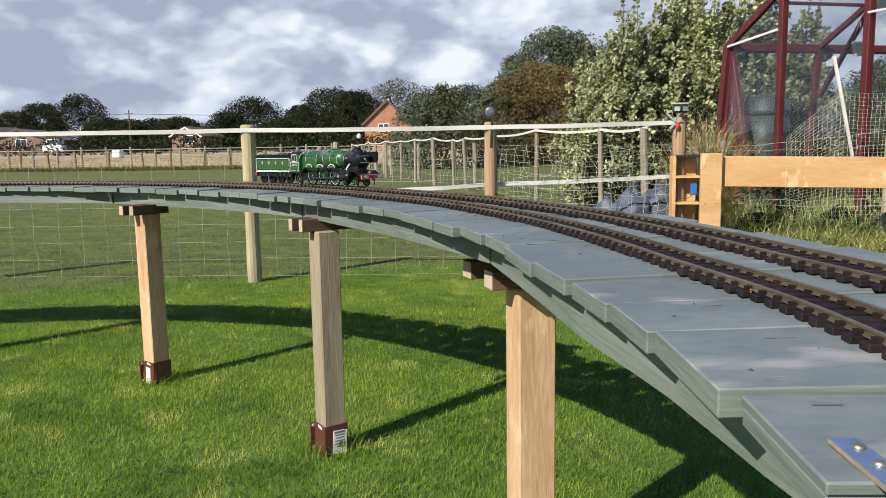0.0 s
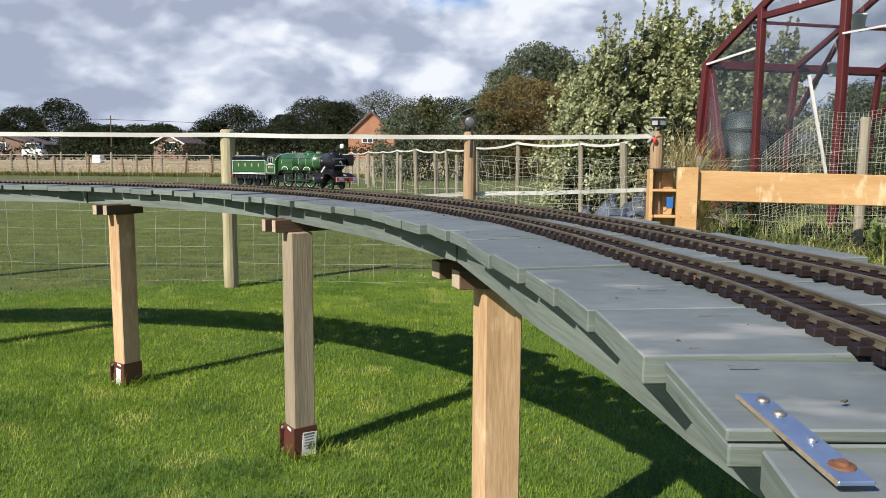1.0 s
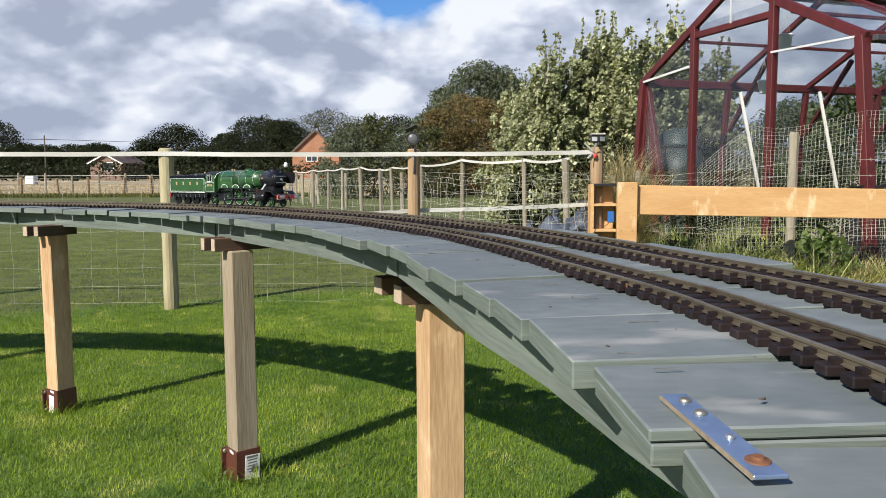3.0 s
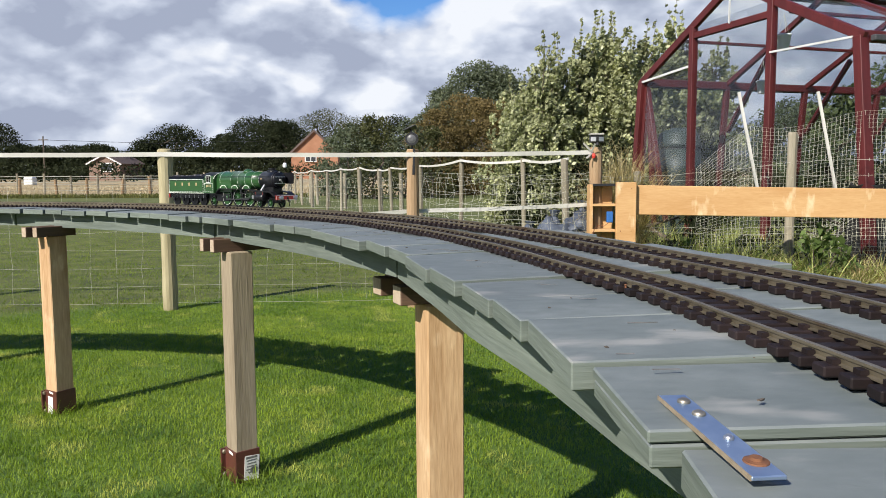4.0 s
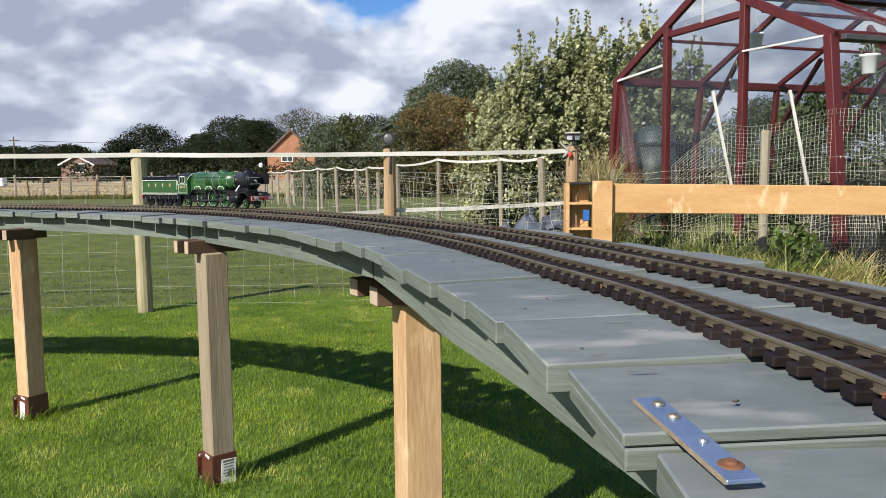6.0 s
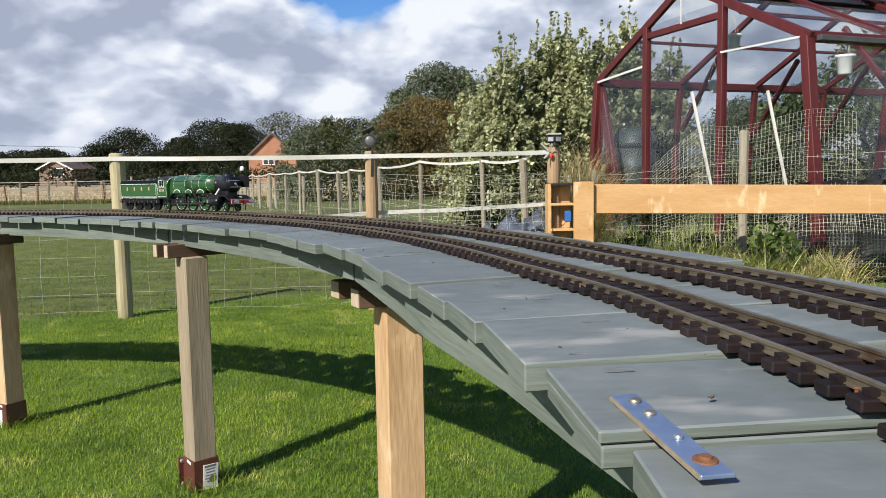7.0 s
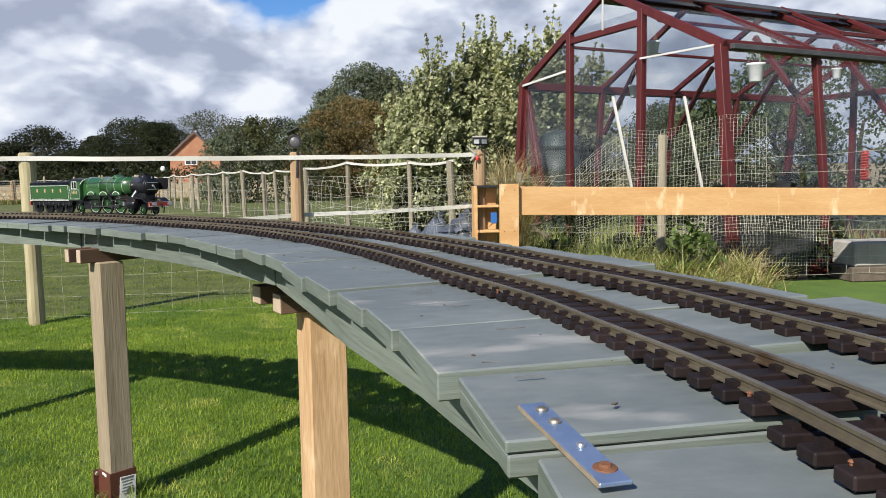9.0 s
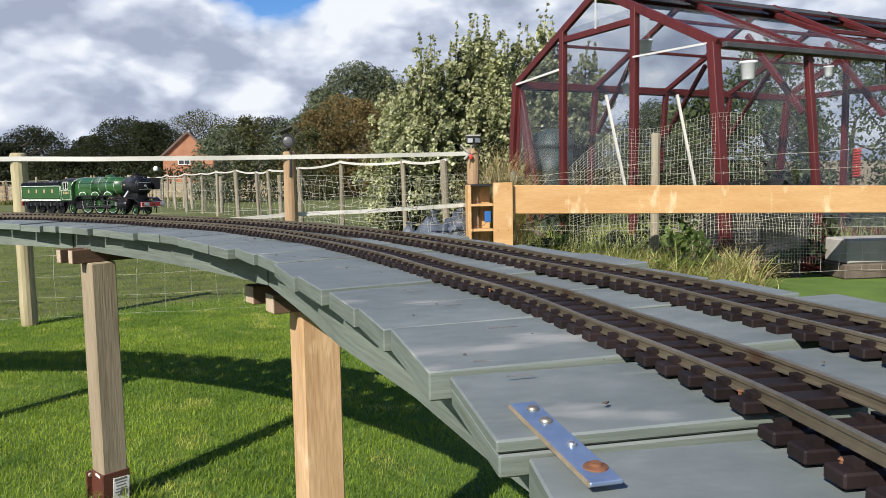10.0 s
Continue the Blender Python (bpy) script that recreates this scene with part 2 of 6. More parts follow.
M = {
    "deck": material("grey_green_paint", (0.096, 0.114, 0.111), (0.162, 0.182, 0.177), 0.6, scale=6, fine=60, bump=0.6, stretch=(0.75, 1.25, 1.25), spots=(0.225, 0.23, 0.215), spot_at=0.665, spot_stretch=(0.7, 1.5, 1.0), varied=0.10),
    "deck_edge": material("grey_green_edge_paint", (0.08, 0.0976, 0.0824), (0.148, 0.1728, 0.1488), 0.75, scale=5, fine=34, bump=1.0, stretch=(0.5, 0.5, 7), spots=(0.16, 0.18, 0.152), spot_at=0.75, varied=0.10),
    "post": material("sawn_softwood", (0.285, 0.165, 0.078), (0.52, 0.355, 0.205), 0.8, scale=1.8, fine=22, bump=1.0, stretch=(7, 7, 0.9), spots=(0.60, 0.44, 0.28), spot_at=0.62, spot_stretch=(3.2, 3.2, 1.5), varied=0.06, gloss=0.2),
    "post_grey": material("weathered_softwood", (0.188, 0.148, 0.0976), (0.312, 0.26, 0.184), 0.85, scale=3, fine=34, bump=1.0, stretch=(6, 6, 0.5), spots=(0.136, 0.108, 0.068), spot_at=0.70, varied=0.06, gloss=0.2),
    # reddish wood, darkened: the deck's shade is put into the colour
    "beam_red_shaded": material("shaded_reddish_softwood", (0.068, 0.0384, 0.024), (0.128, 0.0736, 0.0448), 0.8, scale=4, fine=40, bump=0.3, stretch=(0.6, 6, 6), varied=0.12),
    # end grain, paled: sun on the end faces is put into the colour
    "beam_end_lit": material("sunlit_end_grain", (0.272, 0.2, 0.136), (0.416, 0.336, 0.248), 0.85, scale=20, fine=120, bump=0.3),
    "fence_post": material("greenish_round_post", (0.215, 0.1837, 0.103), (0.3494, 0.3091, 0.1926), 0.9, scale=4, fine=30, bump=1.0, stretch=(4, 4, 0.4), spots=(0.1702, 0.1389, 0.08064), spot_at=0.68, varied=0.06, gloss=0.2),
    "fence_tan": material("tan_round_post", (0.232, 0.148, 0.08), (0.344, 0.24, 0.144), 0.85, scale=4, fine=30, bump=1.0, stretch=(4, 4, 0.4), spots=(0.128, 0.08, 0.048), spot_at=0.69, gloss=0.2),
    "old_post": material("grey_weathered_post", (0.168, 0.148, 0.104), (0.272, 0.244, 0.184), 0.95, scale=4, fine=30, bump=0.4, stretch=(4, 4, 0.4), varied=0.2),
    "orange_wood": material("orange_stained_wood", (0.416, 0.228, 0.088), (0.52, 0.324, 0.148), 0.6, scale=2.2, fine=26, bump=0.4, stretch=(0.8, 4, 5), spots=(0.608, 0.456, 0.272), spot_at=0.66, spot_stretch=(2.2, 1.0, 0.9)),
    "bracket": material("brown_painted_steel", (0.06, 0.0176, 0.0128), (0.096, 0.0304, 0.0208), 0.45, scale=9, fine=80, bump=0.1),
    "label": material("torn_label_paper", (0.5704, 0.5612, 0.5244), (0.736, 0.7268, 0.69), 0.7, scale=20, fine=120, bump=0.2),
    "print": material("grey_print", (0.096, 0.096, 0.096), (0.16, 0.16, 0.152), 0.8, bump=0),
    # the blue is a painted-in reflection of the sky; the tan spots are wear
    "zinc": material("sky_tinted_zinc", (0.26, 0.36, 0.52), (0.42, 0.52, 0.66), 0.45, metal=0.85, scale=14, fine=120, bump=0.2, spots=(0.34, 0.31, 0.27), spot_at=0.66),
    "screw": material("polished_screw_head", (0.30, 0.26, 0.19), (0.46, 0.41, 0.32), 0.45, metal=0.9, bump=0.05),
    "rust": material("rusty_steel", (0.088, 0.032, 0.0136), (0.2, 0.084, 0.036), 0.9, scale=40, fine=200, bump=0.8),
    "sleeper": material("dark_brown_plastic", (0.0085, 0.0055, 0.0054), (0.018, 0.0115, 0.0112), 0.6, scale=30, fine=260, bump=0.2, varied=0.25, gloss=0.22),
    "rail": material("bronzed_rail", (0.15, 0.125, 0.085), (0.25, 0.215, 0.15), 0.42, metal=0.7, scale=9, fine=160, bump=0.1, spots=(0.13, 0.085, 0.05), spot_at=0.66),
    "wire": material("galvanised_wire", (0.336, 0.336, 0.272), (0.464, 0.456, 0.384), 0.5, metal=0.2, bump=0),
    "tape": material("white_fence_tape", (0.4, 0.392, 0.352), (0.528, 0.516, 0.472), 0.7, scale=5, fine=200, bump=0.1),
    "green_house": material("dark_red_paint", (0.0528, 0.008, 0.0088), (0.092, 0.0144, 0.0144), 0.5, scale=6, fine=60, bump=0.15, stretch=(2, 2, 0.4), gloss=0.35),
    "felt": material("dark_grey_felt", (0.024, 0.0248, 0.0288), (0.052, 0.0528, 0.0576), 0.8, scale=6, fine=60, bump=0.3),
    "pane": glass("greenhouse_glass", (0.90, 0.912, 0.92), 0.03, 0.10),
    "alu": material("pale_aluminium_bar", (0.552, 0.552, 0.5336), (0.7176, 0.7176, 0.6992), 0.45, metal=0.3, bump=0.05),
    "white_plastic": material("white_plastic", (0.644, 0.6624, 0.6808), (0.7544, 0.7636, 0.7728), 0.4, bump=0.03),
    "bin": material("dark_green_plastic", (0.016, 0.026, 0.024), (0.03, 0.044, 0.04), 0.5, scale=5, bump=0.08, gloss=0.3),
    "black": material("black_plastic", (0.012, 0.012, 0.014), (0.03, 0.03, 0.033), 0.4, bump=0.05, gloss=0.3),
    "sack": material("slate_blue_sacking", (0.024, 0.0304, 0.044), (0.08, 0.096, 0.128), 0.6, scale=9, fine=50, bump=0.5),
    "blue": material("blue_plastic", (0.016, 0.08, 0.272), (0.032, 0.136, 0.384), 0.4, bump=0.03),
    "hose": material("red_hose", (0.336, 0.028, 0.016), (0.44, 0.048, 0.028), 0.4, bump=0.03),
    "red": material("red_plastic", (0.4, 0.024, 0.016), (0.52, 0.048, 0.032), 0.4, bump=0.03),
    "brick": material("orange_brick", (0.264, 0.12, 0.064), (0.344, 0.172, 0.1), 0.9, scale=1.2, fine=14, bump=0.2),
    # brick for the low houses, dulled: the walls' shade is in the colour
    "brick_shaded": material("shaded_brown_brick", (0.15, 0.095, 0.07), (0.22, 0.15, 0.115), 0.9, scale=1.2, fine=14, bump=0.2),
    "tile": material("brown_roof_tile", (0.08, 0.056, 0.048), (0.144, 0.104, 0.088), 0.85, scale=1.5, fine=12, bump=0.3),
    "far_white": material("white_paint", (0.644, 0.644, 0.6256), (0.7544, 0.7544, 0.736), 0.5, bump=0.02),
    "window": material("dark_window", (0.03, 0.035, 0.04), (0.06, 0.065, 0.07), 0.15, bump=0),
    "bark": material("grey_brown_bark", (0.056, 0.044, 0.032), (0.12, 0.096, 0.072), 0.95, scale=5, fine=30, bump=1.0, stretch=(2, 2, 0.5)),
    "leaf_dark": material("dark_green_leaves", (0.016, 0.021, 0.010), (0.034, 0.041, 0.020), 0.7, scale=0.3, fine=2, bump=0, varied=0.28, island=True, through_light=0.14, gloss=0.08),
    "leaf_olive": material("olive_leaves", (0.042, 0.047, 0.019), (0.078, 0.082, 0.036), 0.7, scale=0.3, fine=2, bump=0, varied=0.32, island=True, through_light=0.2, gloss=0.08),
    "leaf_brown": material("brown_autumn_leaves", (0.10, 0.078, 0.032), (0.175, 0.132, 0.06), 0.65, scale=0.5, fine=3, bump=0, varied=0.32, island=True, through_light=0.25, gloss=0.1),
    "leaf_grey": material("grey_green_leaves", (0.075, 0.09, 0.056), (0.125, 0.145, 0.095), 0.65, scale=0.5, fine=3, bump=0, varied=0.32, island=True, through_light=0.2, gloss=0.1),
    "leaf_pale": material("pale_sallow_leaves", (0.075, 0.09, 0.034), (0.46, 0.47, 0.28), 0.45, scale=3.5, fine=26, bump=0, varied=0.45, island=True, through_light=0.25, gloss=0.3),
    "leaf_bush": material("fresh_green_leaves", (0.068, 0.108, 0.028), (0.136, 0.184, 0.064), 0.5, scale=1.5, fine=8, bump=0, varied=0.45, island=True, through_light=0.3, gloss=0.18),
    "leaf_garden": material("garden_shrub_leaves", (0.048, 0.068, 0.0256), (0.12, 0.144, 0.064), 0.5, scale=1.5, fine=8, bump=0, varied=0.45, island=True, through_light=0.25, gloss=0.25),
    "blade": material("lawn_blades", (0.0768, 0.1424, 0.0108), (0.236, 0.304, 0.0344), 0.55, scale=2.2, fine=13, bump=0, varied=0.30, island=True, through_light=0.36, spots=(0.3167, 0.3424, 0.07276), spot_at=0.62, gloss=0.25),
    "blade_coarse": material("coarse_lawn_blades", (0.04, 0.092, 0.0128), (0.104, 0.176, 0.032), 0.5, scale=3, fine=16, bump=0, varied=0.35, island=True, through_light=0.3, gloss=0.3),
    "blade_pasture": material("pasture_blades", (0.0836, 0.1276, 0.01936), (0.1672, 0.2156, 0.04224), 0.6, scale=2.5, fine=12, bump=0, varied=0.3, island=True, through_light=0.45, spots=(0.2024, 0.2068, 0.0704), spot_at=0.66, gloss=0.15),
    "straw": material("dry_grass_stems", (0.276, 0.2162, 0.1058), (0.46, 0.3864, 0.2116), 0.8, scale=3, fine=20, bump=0, varied=0.35, island=True, through_light=0.25, gloss=0.18),
    "tall_grass": material("rank_green_grass", (0.16, 0.212, 0.044), (0.464, 0.464, 0.2), 0.6, scale=5, fine=34, bump=0, varied=0.45, island=True, through_light=0.35, gloss=0.25),
    "verge": material("rough_verge_grass", (0.06, 0.07, 0.02), (0.17, 0.165, 0.06), 0.8, scale=0.6, fine=6, bump=0, varied=0.4, island=True, through_light=0.25, gloss=0.15),
    "meadow": material("dry_meadow", (0.32, 0.256, 0.148), (0.44, 0.376, 0.24), 0.9, scale=0.4, fine=4, bump=0.2, varied=0.3, island=True),
    "loco_green": material("apple_green_enamel", (0.0155, 0.060, 0.0145), (0.020, 0.073, 0.018), 0.28, scale=20, fine=200, bump=0.01, coat=0.35),
    "loco_black": material("black_enamel", (0.005, 0.005, 0.006), (0.011, 0.011, 0.013), 0.33, scale=30, fine=300, bump=0.03, coat=0.1, gloss=0.3),
    "loco_white": material("white_lining", (0.6624, 0.69, 0.6256), (0.7544, 0.7728, 0.7176), 0.4, bump=0),
    "loco_red": material("vermilion_enamel", (0.368, 0.032, 0.024), (0.448, 0.048, 0.032), 0.3, bump=0.01, coat=0.4),
    "steel": material("bright_steel", (0.42, 0.42, 0.42), (0.56, 0.56, 0.56), 0.34, metal=0.9, scale=40, bump=0.05),
    "dark_steel": material("oiled_dark_steel", (0.05, 0.05, 0.052), (0.11, 0.11, 0.11), 0.4, metal=0.8, scale=40, bump=0.05),
    "lens": material("dull_lens", (0.07, 0.07, 0.074), (0.12, 0.12, 0.125), 0.3, bump=0.02),
    "stone": material("pale_cast_stone", (0.272, 0.256, 0.232), (0.368, 0.352, 0.32), 0.9, scale=8, fine=90, bump=0.3),
    "gold": material("gilt_lettering", (0.384, 0.288, 0.144), (0.48, 0.376, 0.208), 0.4, metal=0.3, bump=0),
    "coal": material("coal", (0.008, 0.008, 0.009), (0.03, 0.03, 0.032), 0.45, scale=60, fine=300, bump=0.8),
}


# ---- mesh helpers ----
def mesh_of(name, bm, mat, smooth=False):
    me = bpy.data.meshes.new(name)
    bm.to_mesh(me)
    bm.free()
    me.materials.append(mat)
    if smooth:
        for p in me.polygons:
            p.use_smooth = True
    return me


def part(name, bm, mat, parent=None, label="", smooth=False):
    """One mesh object from bm, under parent."""
    ob = new(name, mesh_of(name, bm, mat, smooth))
    ob.parent = parent
    return tagged(ob, label) if label else ob


def thing(name, m=None, label="", category="", group="", kind=""):
    ob = new(name)
    ob.empty_display_size = 0.05
    if m is not None:
        ob.matrix_basis = m
    return tagged(ob, label, category, group, kind)


def add_box(bm, size, at=(0, 0, 0), turn=None, bevel=0.0, wobble=0.0, rng=random):
    m = Matrix.Translation(at) @ (turn.to_4x4() if turn is not None else Matrix()) @ Matrix.Diagonal((*size, 1))
    vs = bmesh.ops.create_cube(bm, size=1, matrix=m)["verts"]
    if wobble:
        for v in vs:
            v.co += Vector([rng.uniform(-wobble, wobble) for _ in range(3)])
    if bevel:
        es = list({e for v in vs for e in v.link_edges})
        bmesh.ops.bevel(bm, geom=es, offset=bevel, segments=1, affect="EDGES", clamp_overlap=True)
    return bm


def box(size, at=(0, 0, 0), turn=None, bevel=0.0, wobble=0.0, rng=random):
    return add_box(bmesh.new(), size, at, turn, bevel, wobble, rng)


def add_rod(bm, a, b, r, r2=None, n=8, caps=True):
    a, b = Vector(a), Vector(b)
    way = b - a
    m = Matrix.Translation((a + b) / 2) @ way.to_track_quat("Z", "Y").to_matrix().to_4x4()
    bmesh.ops.create_cone(bm, cap_ends=caps, segments=n, radius1=r, radius2=r if r2 is None else r2, depth=way.length, matrix=m)
    return bm


def rod(a, b, r, r2=None, n=8):
    return add_rod(bmesh.new(), a, b, r, r2, n)


def add_bar(bm, a, b, w, h, up=(0, 0, 1), bevel=0.0):
    """A squared bar from a to b, w across and h along up."""
    a, b, up = Vector(a), Vector(b), Vector(up)
    x = (b - a).normalized()
    y = up.cross(x).normalized()
    z = x.cross(y)
    turn = Matrix((x, y, z)).transposed()
    return add_box(bm, ((b - a).length, w, h), (a + b) / 2, turn, bevel)


def bar(a, b, w, h, up=(0, 0, 1), bevel=0.0):
    return add_bar(bmesh.new(), a, b, w, h, up, bevel)


def lathe(bm, profile, n=24, axis="z", at=(0, 0, 0), caps=True):
    """Turns the profile (distance along the axis, radius) about the axis."""
    rings = []
    for d, r in profile:
        ring = []
        for i in range(n):
            a = 2 * math.pi * i / n
            c, s = r * math.cos(a), r * math.sin(a)
            p = {"z": (c, s, d), "x": (d, c, s), "y": (c, d, s)}[axis]
            ring.append(bm.verts.new(Vector(p) + Vector(at)))
        rings.append(ring)
    for u, v in zip(rings, rings[1:]):
        for i in range(n):
            bm.faces.new((u[i], u[(i + 1) % n], v[(i + 1) % n], v[i]))
    if caps:
        bm.faces.new(rings[0]); bm.faces.new(rings[-1])
    bmesh.ops.recalc_face_normals(bm, faces=bm.faces)
    return bm


def wire(bm, points, r, n=4):
    """A thin tube through the points."""
    rings = []
    pts = [Vector(p) for p in points]
    for i, p in enumerate(pts):
        d = (pts[min(i + 1, len(pts) - 1)] - pts[max(i - 1, 0)]).normalized()
        a = d.orthogonal().normalized()
        b = d.cross(a)
        rings.append([bm.verts.new(p + r * (math.cos(k * 2 * math.pi / n) * a + math.sin(k * 2 * math.pi / n) * b)) for k in range(n)])
    for u, v in zip(rings, rings[1:]):
        q = min(range(n), key=lambda s: sum((u[i].co - v[(i + s) % n].co).length for i in range(n)))
        for i in range(n):
            bm.faces.new((u[i], u[(i + 1) % n], v[(i + 1 + q) % n], v[(i + q) % n]))
    return bm


def cards(name, verts, faces, mat, parent=None):
    me = bpy.data.meshes.new(name)
    me.from_pydata(verts, [], faces)
    me.materials.append(mat)
    ob = new(name, me)
    ob.parent = parent
    return ob


# ---- ground ----
def ground_material():
    m = bpy.data.materials.new("turf")
    m.use_nodes = True
    n, l = m.node_tree.nodes, m.node_tree.links
    bsdf = n["Principled BSDF"]
    geo, xyz = n.new("ShaderNodeNewGeometry"), n.new("ShaderNodeSeparateXYZ")
    l.new(geo.outputs["Position"], xyz.inputs[0])

    def noise_at(scale, detail=5):
        t = n.new("ShaderNodeTexNoise")
        t.inputs["Scale"].default_value, t.inputs["Detail"].default_value = scale, detail
        l.new(geo.outputs["Position"], t.inputs["Vector"])
        return t.outputs[0]

    def colours(fac, a, b):
        r = n.new("ShaderNodeValToRGB")
        r.color_ramp.elements[0].position, r.color_ramp.elements[0].color = 0.34, (*a, 1)
        r.color_ramp.elements[1].position, r.color_ramp.elements[1].color = 0.68, (*b, 1)
        l.new(fac, r.inputs[0])
        return r.outputs[0]

    def op(kind, a, b, clamp=False):
        q = n.new("ShaderNodeMath")
        q.operation, q.use_clamp = kind, clamp
        for i, v in enumerate((a, b)):
            if isinstance(v, (int, float)):
                q.inputs[i].default_value = v
            else:
                l.new(v, q.inputs[i])
        return q.outputs[0]

    def mix(f, a, b):
        q = n.new("ShaderNodeMix"); q.data_type = "RGBA"
        l.new(f, q.inputs[0]); l.new(a, q.inputs[6]); l.new(b, q.inputs[7])
        return q.outputs[2]

    fine, mid, broad = noise_at(70), noise_at(4, 9), noise_at(0.25)
    lawn = colours(op("ADD", op("MULTIPLY", fine, 0.5), op("MULTIPLY", mid, 0.5)), (0.040, 0.082, 0.007), (0.098, 0.166, 0.015))
    field = colours(op("ADD", op("MULTIPLY", mid, 0.6), op("ADD", op("MULTIPLY", broad, 0.2), op("MULTIPLY", noise_at(22, 6), 0.2))), (0.022, 0.036, 0.004), (0.132, 0.146, 0.024))
    dry = colours(op("ADD", op("MULTIPLY", mid, 0.4), op("MULTIPLY", broad, 0.6)), (0.24, 0.18, 0.096), (0.36, 0.29, 0.165))
    # the mown edge runs obliquely past the fence
    edge = op("ADD", op("SUBTRACT", xyz.outputs[1], op("MULTIPLY", xyz.outputs[0], 0.5)), op("MULTIPLY", mid, 0.5))
    wild = op("MULTIPLY", op("SUBTRACT", edge, 6.2), 3.0, True)
    meadow = op("MULTIPLY", op("SUBTRACT", op("ADD", xyz.outputs[1], op("MULTIPLY", broad, 4.0)), 41.5), 0.6, True)
    l.new(mix(meadow, mix(wild, lawn, field), dry), bsdf.inputs["Base Color"])
    bsdf.inputs["Roughness"].default_value = 0.95
    bump = n.new("ShaderNodeBump")
    bump.inputs["Strength"].default_value, bump.inputs["Distance"].default_value = 0.35, 0.012
    l.new(fine, bump.inputs["Height"]); l.new(bump.outputs[0], bsdf.inputs["Normal"])
    return m


def land(x, y):
    """Height of the land: level, rising gently past the far fence, with small unevenness."""
    rise = max(0.0, y - 44.0) * 0.017
    return rise + 0.012 * noise.noise(Vector((x * 0.9, y * 0.9, 4))) * min(1.0, max(0.0, abs(y) * 0.5))


def build_ground():
    ys = [-400, -120, -40, -15] + [-6 + 0.6 * i for i in range(40)] + [18 + 3 * i for i in range(40)] + [150, 220, 400, 900]
    xs = sorted([-900, -400, -200, -100, 100, 200, 400, 900] + [-60 + 5 * i for i in range(10)] + [-10 + 0.6 * i for i in range(36)] + [15 + 5 * i for i in range(10)])
    verts = [(x, y, land(x, y)) for y in ys for x in xs]
    w = len(xs)
    faces = [(j * w + i, j * w + i + 1, (j + 1) * w + i + 1, (j + 1) * w + i) for j in range(len(ys) - 1) for i in range(w - 1)]
    ob = cards("ground", verts, faces, ground_material())
    for p in ob.data.polygons:
        p.use_smooth = True
    tagged(ob, "mown green lawn running into rough pasture and dry meadow", "ground", kind="structure")


build_ground()


def blades(name, mat, label, count, area, height, width, seed, keep=None, lean=0.35, category="grass"):
    """Single blades of grass, tapering and bent, strewn over the area (x0, x1, y0, y1)."""
    rng = np.random.default_rng(seed)
    x0, x1, y0, y1 = area
    xy = rng.uniform((x0, y0), (x1, y1), (count, 2))
    if keep is not None:
        xy = xy[keep(xy[:, 0], xy[:, 1], rng)]
    k = len(xy)
    z = np.array([land(x, y) for x, y in xy]) - 0.004
    h = height * rng.uniform(0.55, 1.25, k)
    turn, tilt = rng.uniform(0, 2 * np.pi, k), rng.normal(0, lean, k)
    side = np.stack([np.cos(turn), np.sin(turn), np.zeros(k)], 1) * (width * rng.uniform(0.7, 1.3, k))[:, None]
    fall = np.stack([-np.sin(turn), np.cos(turn), np.zeros(k)], 1) * (h * tilt)[:, None]
    base = np.c_[xy, z]
    up = np.c_[np.zeros((k, 2)), h]
    v = np.stack([base - side, base + side, base + fall * 0.35 + up * 0.6 + side * 0.7, base + fall * 0.35 + up * 0.6 - side * 0.7, base + fall + up], 1).reshape(-1, 3)
    me = bpy.data.meshes.new(name)
    i = np.arange(k)[:, None] * 5
    quads, tris = i + [0, 1, 2, 3], i + [3, 2, 4]
    me.vertices.add(len(v)); me.vertices.foreach_set("co", v.ravel())
    loops = np.concatenate([quads, tris], 1).ravel()
    me.loops.add(len(loops)); me.loops.foreach_set("vertex_index", loops)
    starts = (np.arange(k)[:, None] * 7 + [0, 4]).ravel()
    me.polygons.add(2 * k); me.polygons.foreach_set("loop_start", starts)
    me.update(calc_edges=True)
    me.materials.append(mat)
    return tagged(new(name, me), label, category, kind="stuff")


def on_lawn(x, y, rng):
    return (y - 0.5 * x < 5.9 + rng.uniform(-0.25, 0.25, len(x))) & (rng.random(len(x)) < np.clip(1.5 - np.hypot(x, y) / 6.5, 0.3, 1) * np.clip((4.4 - np.abs(x)) * 1.2, 0, 1) * np.clip((1.7 - x) * 1.6, 0, 1) * np.clip((y - 0.8) * 2.5, 0, 1))


def off_lawn(x, y, rng):
    return (y - 0.5 * x > 5.8) & (rng.random(len(x)) < np.clip(1.25 - y / 13, 0.12, 1))


blades("lawn_grass", M["blade"], "short bright green mown lawn grass", 900000, (-4.4, 1.7, 0.8, 6.7), 0.0185, 0.00125, 1, on_lawn, 0.75)
blades("pasture_grass", M["blade_pasture"], "grazed olive green pasture grass behind the fence", 300000, (-8, 3.5, 3.6, 15), 0.019, 0.0024, 2, off_lawn, 1.2)


# ---- the raised line: a bend round (CX, CY) ----
CX, CY, DECK, CANT, EDGE = -2.636, 0.188, 0.75, 0.02, 2.717
BEND = [(-40, 0.02), (0, 0.018), (5, 0.003), (12, -0.022), (20, -0.027), (30, -0.033), (38, -0.045), (45, -0.035), (52, -0.017), (61, -0.010), (75, 0.0), (120, 0.0)]


